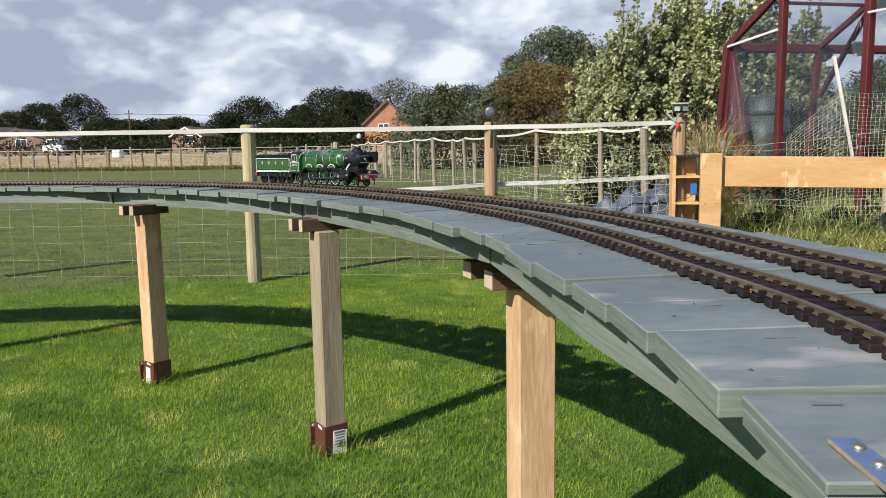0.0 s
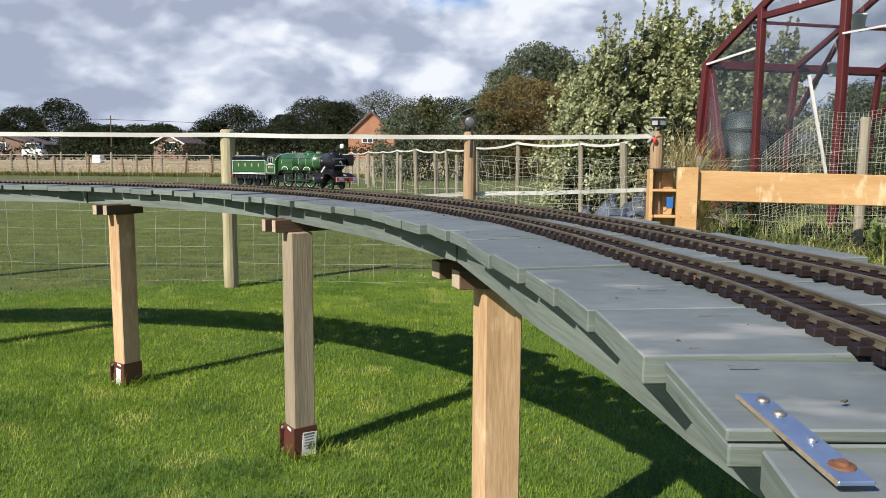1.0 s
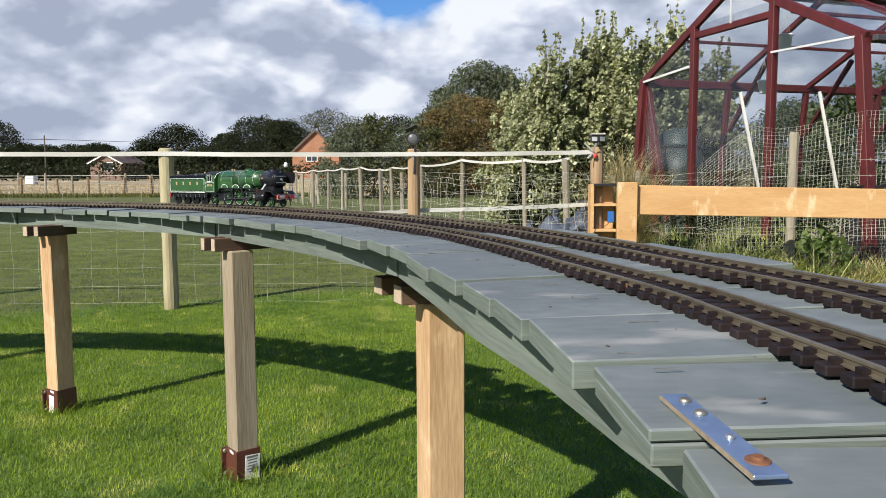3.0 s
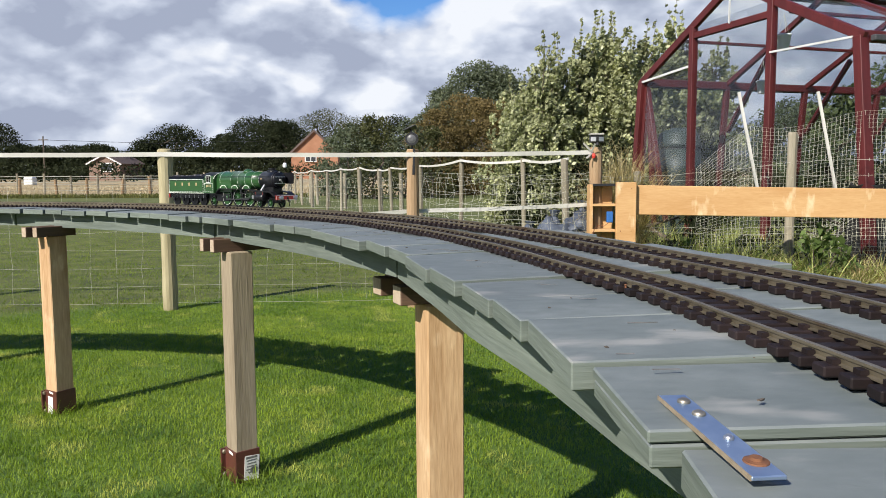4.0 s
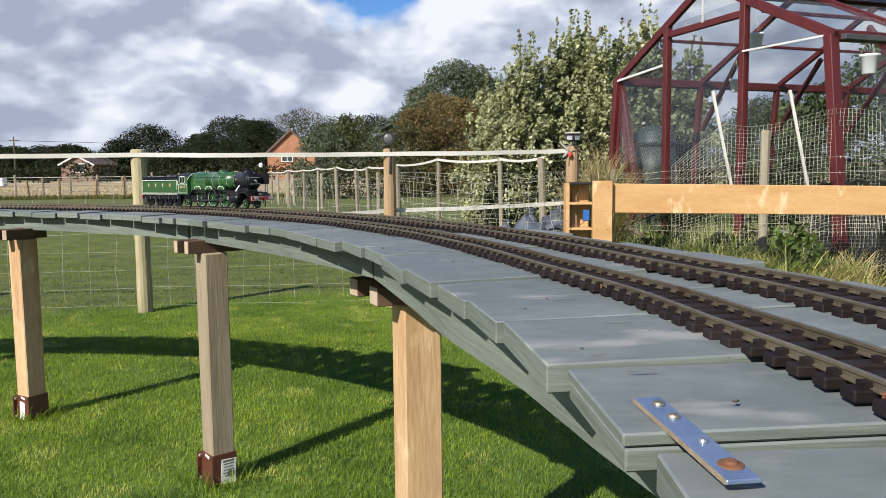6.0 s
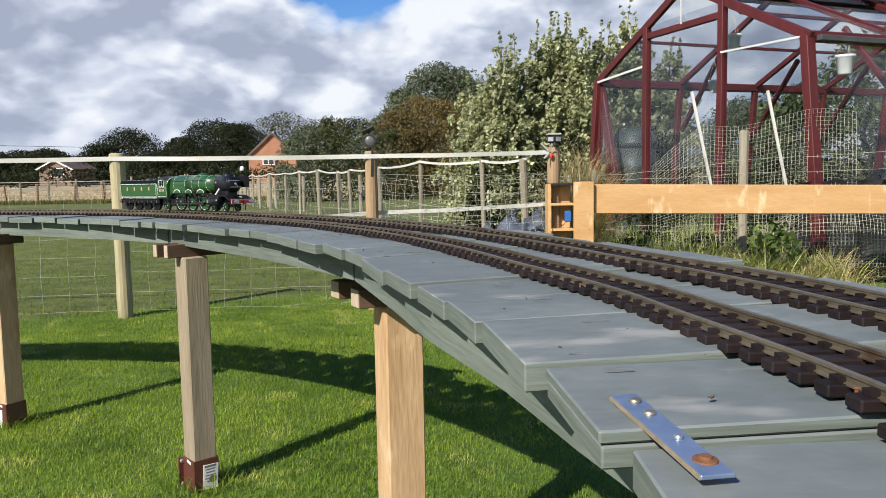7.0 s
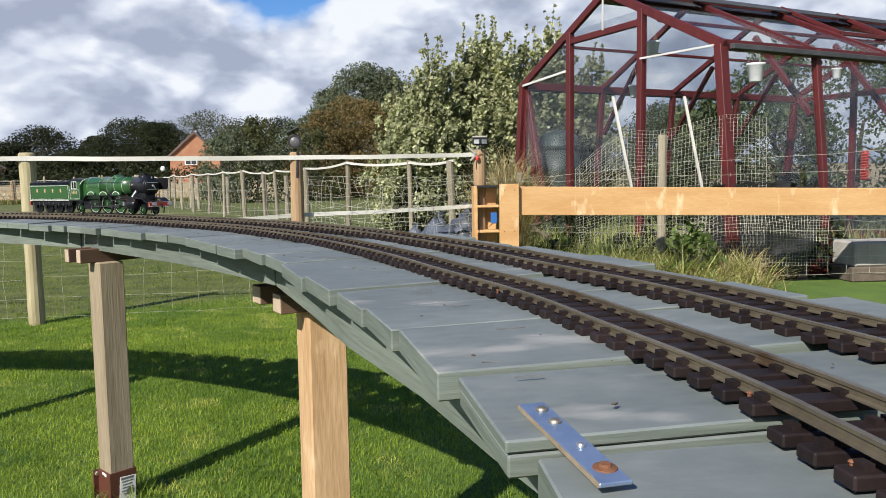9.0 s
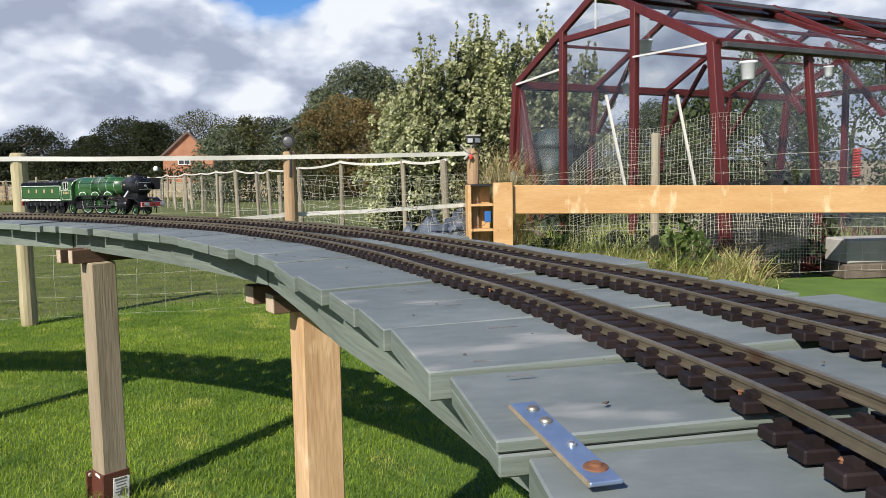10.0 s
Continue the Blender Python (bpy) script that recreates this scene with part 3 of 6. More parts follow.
def bend(a):
    """How far the line strays from a true circle at the angle a."""
    for (a0, v0), (a1, v1) in zip(BEND, BEND[1:]):
        if a <= a1:
            f = (a - a0) / (a1 - a0)
            f = f * f * (3 - 2 * f)
            return v0 + f * (v1 - v0)
    return BEND[-1][1]


def on_deck(r, a, dz=0.0):
    """The place at the radius r and angle a (degrees), dz over the deck's boards."""
    rr, t = r + bend(a), radians(a)
    return Vector((CX + rr * math.cos(t), CY + rr * math.sin(t), DECK + CANT * (r - EDGE) + dz))


def deck_pose(r, a, dz=0.0):
    """Local x outwards, y along the line (growing angle), z up."""
    p = on_deck(r, a, dz)
    return Matrix.Translation(p) @ Matrix.Rotation(radians(a), 4, "Z")


viaduct = thing("viaduct", label="raised model railway deck of grey-green painted boards on softwood posts", category="viaduct")


def sector(r0, r1, a0, a1, z0, z1, steps=1, bevel=0.0, lift=0.0, skew=0.0, wedge=0.0):
    """A piece of the bend between two radii, two angles and two heights over the boards; skew: how far the inner end is cut askew."""
    bm = bmesh.new()
    rows = []
    for i in range(steps + 1):
        a = a0 + (a1 - a0) * i / steps
        f = i / steps - 0.5
        rows.append([bm.verts.new(on_deck(r, a - (wedge * 2 * f if r == r1 else 0), z + lift)) for r, z in ((r0 + skew * f, z0), (r1, z0), (r1, z1), (r0 + skew * f, z1))])
    for u, v in zip(rows, rows[1:]):
        for i in range(4):
            bm.faces.new((u[i], u[(i + 1) % 4], v[(i + 1) % 4], v[i]))
    bm.faces.new(rows[0]); bm.faces.new(rows[-1])
    bmesh.ops.recalc_face_normals(bm, faces=bm.faces)
    if bevel:
        bmesh.ops.bevel(bm, geom=bm.edges[:], offset=bevel, segments=1, affect="EDGES", clamp_overlap=True)
    return bm


PLANK, UNDER = 0.0172, -0.0655


def bearer_run(a0, a1, sag, joint=2.772, lift=0.0):
    """A board on edge under the deck's inner side, bowed inwards between its two joints."""
    bm = bmesh.new()
    rows, steps = [], 14
    for i in range(steps + 1):
        f = i / steps
        a, r = a0 + (a1 - a0) * f, joint - sag * 4 * f * (1 - f)
        rows.append([bm.verts.new(on_deck(r + p, a, z + lift)) for p, z in ((0, UNDER), (0.018, UNDER), (0.018, -PLANK - 0.002), (0, -PLANK - 0.002))])
    for u, v in zip(rows, rows[1:]):
        for i in range(4):
            bm.faces.new((u[i], u[(i + 1) % 4], v[(i + 1) % 4], v[i]))
    bm.faces.new(rows[0]); bm.faces.new(rows[-1])
    bmesh.ops.recalc_face_normals(bm, faces=bm.faces)
    part("bearer", bm, M["deck_edge"], viaduct, "grey-green painted bearer board on edge")


def build_deck():
    rng = random.Random(5)
    # joints, and for the first boards how far the near and the far corner stand off the edge, and the lift
    joints = [0.37, 2.70, 5.52, 7.72, 10.05, 12.70, 16.1, 18.9, 21.9, 24.3, 26.7, 28.7, 31.2, 33.8, 36.9, 39.3, 41.7, 43.8, 45.6]
    ends = [(-0.001, 0.006, -0.0016), (-0.005, -0.001, 0.0010), (-0.006, -0.002, 0.0002), (-0.005, 0.001, -0.0008), (-0.006, -0.006, 0.0016), (-0.010, -0.002, -0.0006)]
    while joints[-1] < 112:
        joints.append(joints[-1] + rng.uniform(2.2, 2.9))

    def board(a0, a1, near, far, outer, lift, gap, thick=PLANK, top=0.0):
        ob = part("plank", sector((near + far) / 2, outer, a0 + gap, a1 - gap, top - thick, top, 1, 0.0010, lift, far - near, 0.16), M["deck"], viaduct)
        ob.data.materials.append(M["deck_edge"])
        for p in ob.data.polygons:
            p.material_index = 0 if p.normal.z > 0.5 else 1

    for i, (a0, a1) in enumerate(zip(joints, joints[1:])):
        outer = 3.079 + rng.uniform(-0.015, 0.012)
        if i < len(ends):
            near, far, lift = ends[i]
            gap = 0.030
        else:
            near = rng.uniform(-0.008, 0.004)
            far, lift, gap = near + rng.uniform(-0.001, 0.006), rng.uniform(-0.0016, 0.0016), rng.uniform(0.03, 0.075)
        if i == 0:
            # the last board is of two thicknesses, with an open seam between them
            board(a0, a1, EDGE + near, EDGE + far, outer, lift, gap, 0.0060)
            board(a0 + 0.012, a1, EDGE + near + 0.0012, EDGE + far + 0.001, outer, lift, gap, 0.0104, -0.0068)
        else:
            board(a0, a1, EDGE + near, EDGE + far, outer, lift, gap)
    # the next length of deck, a little lower and set back
    a = 0.29
    while a > -34:
        a1 = a - rng.uniform(2.5, 3.2)
        e = EDGE + 0.005 + rng.uniform(-0.003, 0.003)
        board(a1, a, e, e + 0.004, 3.08, -0.0075, 0.03)
        a = a1
    for a0, a1, sag in ((0.5, 21.4, 0.034), (21.6, 44.3, 0.024), (44.5, 69.0, 0.030), (69.2, 92.0, 0.030), (92.2, 112.0, 0.030)):
        bearer_run(a0, a1, sag)
    bearer_run(-34, 0.1, 0.05, 2.78, -0.0075)
    for r in (2.90, 3.03):
        part("bearer", sector(r, r + 0.017, 0.5, 112, UNDER, -PLANK - 0.002, 100), M["deck_edge"], viaduct, "curved grey-green painted bearer board")
        part("bearer", sector(r, r + 0.017, -34, 0.1, UNDER, -PLANK - 0.010, 30), M["deck_edge"], viaduct, "curved grey-green painted bearer board")
    part("side_board", sector(3.081, 3.10, 14.5, 23, -0.020, -0.006, 4, 0.001), M["deck"], viaduct)


build_deck()

# posts: place, turn, thickness, top, weathered, label face, then the cross pieces: offset along the line, thickness, inner and outer radius
POSTS = [
    (-0.014, 1.362, 21, 0.075, 0.617, False, "none", ((0.0, 0.045, 2.815, 3.05), (0.130, 0.045, 2.825, 3.05))),
    (-0.596, 2.022, 40.5, 0.066, 0.655, True, "right", ((0.003, 0.024, 2.712, 2.90), (0.058, 0.024, 2.704, 2.90))),
    (-1.443, 2.641, 58, 0.068, 0.655, False, "left", ((-0.028, 0.024, 2.650, 2.805), (0.020, 0.024, 2.640, 2.805))),
    (-2.55, 2.98, 84, 0.068, 0.655, False, "left", ((-0.03, 0.024, 2.66, 2.90), (0.03, 0.024, 2.66, 2.90))),
    (0.21, 0.30, 4, 0.075, 0.655, False, "none", ((-0.03, 0.024, 2.80, 3.05), (0.03, 0.024, 2.80, 3.05))),
    (0.16, -0.72, -18, 0.075, 0.655, False, "none", ((-0.03, 0.024, 2.80, 3.05), (0.03, 0.024, 2.80, 3.05))),
    (-3.6, 2.86, 108, 0.068, 0.655, False, "left", ((-0.03, 0.024, 2.66, 2.90), (0.03, 0.024, 2.66, 2.90))),
]


def build_post(x, y, turn, side, top, grey, face, pieces):
    a = math.degrees(math.atan2(y - CY, x - CX))
    h = side / 2
    post = part("post", box((side, side, top), (0, 0, top / 2), None, 0.003), M["post_grey"] if grey else M["post"], viaduct, "grey weathered square softwood post" if grey else "pale sawn square softwood post")
    post.matrix_basis = Matrix.Translation((x, y, 0)) @ Matrix.Rotation(radians(turn), 4, "Z")
    shoe = bmesh.new()
    for sx, sy, ax, ay in ((side + 0.007, 0.004, 0, -h - 0.002), (side + 0.007, 0.004, 0, h + 0.002), (0.004, side, -h - 0.002, 0), (0.004, side, h + 0.002, 0)):
        add_box(shoe, (sx, sy, 0.094), (ax, ay, 0.043), None, 0.0008)
    add_box(shoe, (0.022, 0.006, 0.088), (-h - 0.006, h + 0.002, 0.043), None, 0.001)
    socket = part("post_socket", shoe, M["bracket"], post, "brown painted steel post socket")
    for bz in (0.078, 0.012):
        bolt = lathe(bmesh.new(), [(-0.006, 0.0045), (-0.004, 0.0065), (0, 0.0065)], 10, "y", (-h - 0.008, h - 0.001, bz))
        part("socket_bolt", bolt, M["screw"], socket)
    part("paper_label", box((0.0012, 0.024, 0.007), (-h - 0.0048, -0.008, 0.083), Matrix.Rotation(radians(8), 3, "X")), M["label"], socket, "small strip of white paper")
    if face == "right":
        part("paper_label", box((0.044, 0.0012, 0.070), (0.010, -h - 0.0048, 0.038), Matrix.Rotation(radians(4), 3, "Y")), M["label"], socket, "torn white paper label")
        ink = bmesh.new()
        for i, w in enumerate((0.034, 0.030, 0.026, 0.030, 0.034, 0.022)):
            add_box(ink, (w, 0.0006, 0.0032 if i else 0.006), (0.010, -h - 0.0056, 0.068 - 0.0085 * i))
        lathe(ink, [(-h - 0.0059, 0.011), (-h - 0.0056, 0.011)], 16, "y", (0.016, 0, 0.030))
        part("label_print", ink, M["print"], socket)
    if face == "left":
        part("paper_label", box((0.0012, 0.030, 0.064), (-h - 0.0048, 0.0, 0.036), Matrix.Rotation(radians(4), 3, "X")), M["label"], socket, "torn white paper label")
    # cross pieces on the post's head, under the bearers
    for along, thick, r0, r1 in pieces:
        sub_a = a + math.degrees(along / 2.75)
        beam = part("cross_beam", box((r1 - r0, thick, 0.036), (0, 0, 0), None, 0.0015), M["beam_red_shaded"], viaduct, "reddish-brown sawn cross beam")
        p = on_deck((r0 + r1) / 2, sub_a)
        beam.matrix_basis = Matrix.Translation((p.x, p.y, top + 0.018)) @ Matrix.Rotation(radians(sub_a), 4, "Z")
        # sunlit colour on the two end faces, shaded colour on the rest
        beam.data.materials.append(M["beam_end_lit"])
        for q in beam.data.polygons:
            q.material_index = 1 if abs(q.normal.x) > 0.9 else 0
        gap = DECK + UNDER - top - 0.036
        # dark block added to fill the shadowed gap between beam and bearer
        if gap > 0.01:
            pack = part("packing_block", box((r1 - r0 - 0.05, thick * 0.8, gap + 0.006), (0, 0, 0), None, 0.001), M["beam_red_shaded"], viaduct, "dark filler block added over a cross beam")
            pack.matrix_basis = Matrix.Translation((p.x, p.y, top + 0.036 + gap / 2)) @ Matrix.Rotation(radians(sub_a), 4, "Z")


for entry in POSTS:
    build_post(*entry)


def build_mending_plate():
    plate = thing("mending_plate", deck_pose(2.7405, 0.36, -0.0012) @ Matrix.Rotation(radians(6), 4, "Z") @ Matrix.Rotation(radians(2.6), 4, "X"), "zinc-plated mending plate with a rusted washer screwed to the deck", "plate")
    part("strip", box((0.0132, 0.089, 0.0018), (0.0006, -0.004, 0.0006), None, 0.0004), M["zinc"], plate)
    part("worn_edge", box((0.0006, 0.088, 0.0019), (-0.0062, -0.004, 0.0006)), M["post_grey"], plate, "tan worn edge of the strip")
    for y, m, r in ((0.030, "screw", 0.0031), (0.014, "screw", 0.0031), (-0.014, "steel", 0.0022)):
        part("screw", lathe(bmesh.new(), [(0.0012, r), (0.0026, r * 0.9), (0.0034, r * 0.45)], 12, "z", (0.002, y, 0)), M[m], plate, smooth=True)
    part("washer", lathe(bmesh.new(), [(0.0013, 0.0050), (0.0020, 0.0047), (0.0024, 0.0028), (0.0034, 0.0022)], 16, "z", (0.002, -0.036, 0)), M["rust"], plate, "rust-brown round washer")


build_mending_plate()


# ---- the two tracks ----
def build_track(r, gauge, label, a0=-30.0, a1=104.0):
    track = thing("railway_track", label=label, category="railway track", group="model railway tracks")
    for s in (-1, 1):
        steps = int((a1 - a0) * 1.6)
        rr = r + s * gauge / 2
        bm = bmesh.new()
        profile = [(-0.0030, 0.0058), (0.0030, 0.0058), (0.0030, 0.0065), (0.0009, 0.0072), (0.0009, 0.0096), (0.0016, 0.0101), (0.0016, 0.0118), (-0.0016, 0.0118), (-0.0016, 0.0101), (-0.0009, 0.0096), (-0.0009, 0.0072), (-0.0030, 0.0065)]
        rows = [[bm.verts.new(on_deck(rr + p, a0 + (a1 - a0) * i / steps, z)) for p, z in profile] for i in range(steps + 1)]
        for u, v in zip(rows, rows[1:]):
            for i in range(len(profile)):
                bm.faces.new((u[i], u[(i + 1) % 12], v[(i + 1) % 12], v[i]))
        bmesh.ops.recalc_face_normals(bm, faces=bm.faces)
        part("rail", bm, M["rail"], track, "bronze-toned metal rail")
    length = gauge + 0.023
    bm = box((length, 0.0128, 0.0060), (0, 0, 0.0030), None, 0.0009)
    for s in (-1, 1):
        for t in (-1, 1):
            add_box(bm, (0.0042, 0.0066, 0.0034), (s * gauge / 2 + t * 0.0036, 0, 0.0072))
    me = mesh_of("sleeper", bm, M["sleeper"])
    chunk, rng = (a1 - a0) / 0.455, random.Random(int(r * 1000))
    for i in range(int(chunk)):
        a = a0 + 0.455 * i
        ob = new("sleeper", me)
        ob.parent = track
        ob.matrix_basis = deck_pose(r, a + rng.uniform(-0.02, 0.02), -0.006 if a < 0.3 else 0.0) @ Matrix.Rotation(radians(rng.uniform(-0.8, 0.8)), 4, "Z")
    return track


T1, T2 = 2.857, 2.978
inner_track = build_track(T1, 0.038, "inner track of bronze rails on dark brown sleepers")
build_track(T2, 0.046, "outer track of bronze rails on dark brown sleepers")

for a in (0.62, -0.80, 7.6, 15.2):
    pin = lathe(bmesh.new(), [(0.005, 0.0009), (0.0078, 0.0009), (0.0078, 0.0015), (0.0086, 0.0009)], 8, "z", on_deck(T1 - 0.0245, a, -0.006 if a < 0.3 else 0.0))
    part("track_pin", pin, M["rust"], inner_track, "rusty track pin")


def build_scuffs():
    """Dark scrapes in the paint, along the grain of the boards."""
    rng = random.Random(71)
    bm = bmesh.new()
    for _ in range(34):
        a, r, n = rng.uniform(0.8, 34), rng.uniform(2.745, 2.805), rng.uniform(0.006, 0.026)
        add_box(bm, (n, rng.uniform(0.0005, 0.0013), 0.0004), on_deck(r, a, 0.0014), Matrix.Rotation(radians(a + rng.uniform(-7, 7)), 3, "Z"), 0, 0.0002, rng)
    tagged(new("paint_scuffs", mesh_of("paint_scuffs", bm, M["print"])), "thin dark scrapes in the paint of the deck boards", "scuffs", kind="stuff")


build_scuffs()


def build_crumbs():
    """Bits of bark and dry leaf lying on the boards."""
    rng = random.Random(61)
    bm = bmesh.new()
    for _ in range(46):
        r, a, s = rng.choice((rng.uniform(2.735, 2.815), rng.uniform(2.735, 2.815), rng.uniform(2.90, 2.935))), rng.uniform(1, 44), rng.uniform(0.0008, 0.0024)
        add_box(bm, (s * rng.uniform(1, 2.2), s, s * 0.5), on_deck(r, a, s * 0.25 + 0.0008), Matrix.Rotation(rng.uniform(0, 3), 3, "Z"), 0, s * 0.2, rng)
    tagged(new("leaf_litter", mesh_of("leaf_litter", bm, M["bark"])), "crumbs of bark and dry leaf on the deck boards", "litter", kind="stuff")


build_crumbs()


# ---- fences ----
def round_post(parent, x, y, z0, z1, r, mat, lean=(0, 0), label="", n=14, rng=random):
    """A round post, slightly uneven, with a chamfered top."""
    bm = bmesh.new()
    k = 7
    prof = [(z0 + (z1 - 0.02 - z0) * i / k, r * (1 + 0.05 * math.sin(i * 2.1 + x * 7))) for i in range(k + 1)] + [(z1 - 0.006, r * 0.97), (z1, r * 0.82)]
    lathe(bm, prof, n)
    for v in bm.verts:
        f = (v.co.z - z0) / (z1 - z0)
        v.co += Vector((x + lean[0] * f, y + lean[1] * f, 0))
    return part("post", bm, mat, parent, label, smooth=False)


def tape_strip(parent, points, width, name="tape", mat="tape", label="", sag=0.0, thick=0.0016):
    """A flat band hung between the points, standing on edge."""
    pts = []
    for a, b in zip(points, points[1:]):
        a, b = Vector(a), Vector(b)
        for i in range(8):
            f = i / 8
            p = a.lerp(b, f)
            pts.append(p + Vector((0, 0, -sag * 4 * f * (1 - f) + 0.001 * math.sin(i * 1.7 + a.x * 3))))
    pts.append(Vector(points[-1]))
    bm = bmesh.new()
    rows = []
    for i, p in enumerate(pts):
        d = (pts[min(i + 1, len(pts) - 1)] - pts[max(i - 1, 0)]).normalized()
        s = Vector((-d.y, d.x, 0)).normalized() * thick / 2
        twist = Vector((0, 0.002 * math.sin(i * 0.8), 0))
        u = Vector((0, 0, width / 2))
        rows.append([bm.verts.new(q) for q in (p - u - s - twist, p - u + s - twist, p + u + s + twist, p + u - s + twist)])
    for u, v in zip(rows, rows[1:]):
        for i in range(4):
            bm.faces.new((u[i], u[(i + 1) % 4], v[(i + 1) % 4], v[i]))
    bm.faces.new(rows[0]); bm.faces.new(rows[-1])
    bmesh.ops.recalc_face_normals(bm, faces=bm.faces)
    return part(name, bm, M[mat], parent, label)


def netting(parent, points, heights, pitch, r, seed, slack=0.01, label="thin galvanised stock netting"):
    """Stock netting along the points: line wires at the heights and stay wires every pitch metres, a little slack."""
    rng = random.Random(seed)
    bm = bmesh.new()
    for a, b in zip(points, points[1:]):
        a, b = Vector((*a, 0)), Vector((*b, 0))
        length = (b - a).length
        k = max(2, int(length / pitch))
        across = Vector((-(b - a).y, (b - a).x, 0)).normalized()
        grid = []
        for i in range(k + 1):
            f = i / k
            drop = slack * 4 * f * (1 - f)
            grid.append([a.lerp(b, f) + Vector((rng.gauss(0, slack * 0.5), 0, h - drop * (0.4 + h) + rng.gauss(0, slack * 0.35))) + across * rng.gauss(0, slack * 0.6) for h in heights])
        for j in range(len(heights)):
            wire(bm, [g[j] for g in grid], r)
        for g in grid[:-1]:
            wire(bm, g, r * 0.85)
    return part("netting", bm, M["wire"], parent, label)


near_fence = thing("fence", label="stock fence with round posts, wire netting and white tape", category="fence")
round_post(near_fence, -1.858, 4.86, -0.02, 1.055, 0.047, M["fence_post"], (0.0, 0), "weathered round fence post")
round_post(near_fence, -0.262, 4.96, -0.02, 1.047, 0.041, M["fence_tan"], (0.004, 0), "tan round fence post with a dark crack")
round_post(near_fence, 0.985, 5.16, -0.02, 1.06, 0.043, M["fence_tan"], (-0.006, 0), "tan round gate post")
round_post(near_fence, -4.05, 4.74, -0.02, 1.05, 0.046, M["fence_post"], (0, 0), "weathered round fence post")
round_post(near_fence, -6.2, 4.6, -0.02, 1.05, 0.046, M["fence_post"], (0, 0), "weathered round fence post")
crack = bmesh.new()
add_box(crack, (0.016, 0.006, 0.17), (-0.249, 4.922, 0.965), Matrix.Rotation(radians(2), 3, "Y"), 0.002)
part("crack", crack, M["black"], near_fence, "dark split down from the post top")
tape_strip(near_fence, [(-6.2, 4.55, 1.025), (-4.05, 4.69, 1.024), (-1.86, 4.808, 1.018), (-0.27, 4.915, 1.012), (0.95, 5.11, 1.026)], 0.028, label="broad white electric fence tape", sag=0.004)
tape_strip(near_fence, [(-0.95, 4.90, 0.612), (-0.27, 5.01, 0.640), (0.95, 5.19, 0.672)], 0.026, label="broad white electric fence tape, low", sag=0.006)
netting(near_fence, [(-6.2, 4.6), (-4.05, 4.75), (-1.86, 4.86)], (0.05, 0.16, 0.28, 0.40, 0.52, 0.66, 0.82), 0.16, 0.0008, 3, 0.008)
netting(near_fence, [(-1.86, 4.86), (-0.26, 4.96)], (0.05, 0.17, 0.30, 0.43, 0.55, 0.68, 0.82), 0.15, 0.0008, 4, 0.012)
netting(near_fence, [(-0.26, 4.96), (0.985, 5.16)], (0.42, 0.49, 0.56, 0.63, 0.70, 0.77, 0.84, 0.90), 0.075, 0.0011, 5, 0.020, "slack galvanised netting")
netting(near_fence, [(-0.26, 4.99), (0.985, 5.19)], (0.44, 0.60, 0.75, 0.88), 0.11, 0.0010, 6, 0.035, "slack galvanised netting")
knots = bmesh.new()
for a, b in (((0.94, 5.10, 1.03), (0.88, 5.07, 1.085)), ((0.94, 5.10, 1.03), (0.955, 5.06, 1.08)), ((0.94, 5.10, 1.02), (0.90, 5.06, 0.985))):
    add_bar(knots, a, b, 0.012, 0.003, (0, 1, 0.2))
part("tape_end", knots, M["tape"], near_fence, "loose knotted ends of white tape")
part("insulator", lathe(bmesh.new(), [(0.985, 0.010), (1.0, 0.014), (1.018, 0.009)], 10, "z", (0.955, 5.10, 0)), M["red"], near_fence, "small red insulator")

# lamps on the post tops
spot = thing("solar_spotlight", Matrix.Translation((-0.262, 4.96, 1.047)), "black round solar spotlight with tilted panel on a fence post", "garden light")
part("stem", rod((0, 0, 0), (0, 0, 0.045), 0.008), M["black"], spot)
part("lamp_head", lathe(bmesh.new(), [(-0.035, 0.030), (-0.035, 0.042), (0.0, 0.044), (0.03, 0.028)], 20, "y", (0, -0.01, 0.065)), M["black"], spot)
part("lens", lathe(bmesh.new(), [(-0.041, 0.012), (-0.036, 0.029)], 18, "y", (0, -0.01, 0.065)), M["lens"], spot, "grey reflector lens")
part("solar_panel", box((0.085, 0.07, 0.008), (-0.012, 0.02, 0.135), Matrix.Rotation(radians(-24), 3, "Y") @ Matrix.Rotation(radians(-15), 3, "X"), 0.002), M["black"], spot)
part("panel_arm", rod((0, 0.01, 0.10), (-0.01, 0.02, 0.132), 0.006), M["black"], spot)

wall_lamp = thing("solar_security_light", Matrix.Translation((0.975, 5.12, 1.06)), "small black and silver solar security light on a gate post", "garden light")
part("solar_top", box((0.098, 0.07, 0.012), (0, 0, 0.085), None, 0.004), M["stone"], wall_lamp)
part("lamp_body", box((0.090, 0.06, 0.05), (0, 0, 0.054), None, 0.008), M["black"], wall_lamp)
for s in (-1, 1):
    part("light_panel", box((0.036, 0.006, 0.030), (s * 0.026, -0.034, 0.052), Matrix.Rotation(radians(s * 18), 3, "Z"), 0.001), M["steel"], wall_lamp)
part("sensor", lathe(bmesh.new(), [(0.0, 0.012), (0.012, 0.010), (0.018, 0.004)], 12, "z", (0, -0.03, 0.014)), M["black"], wall_lamp)

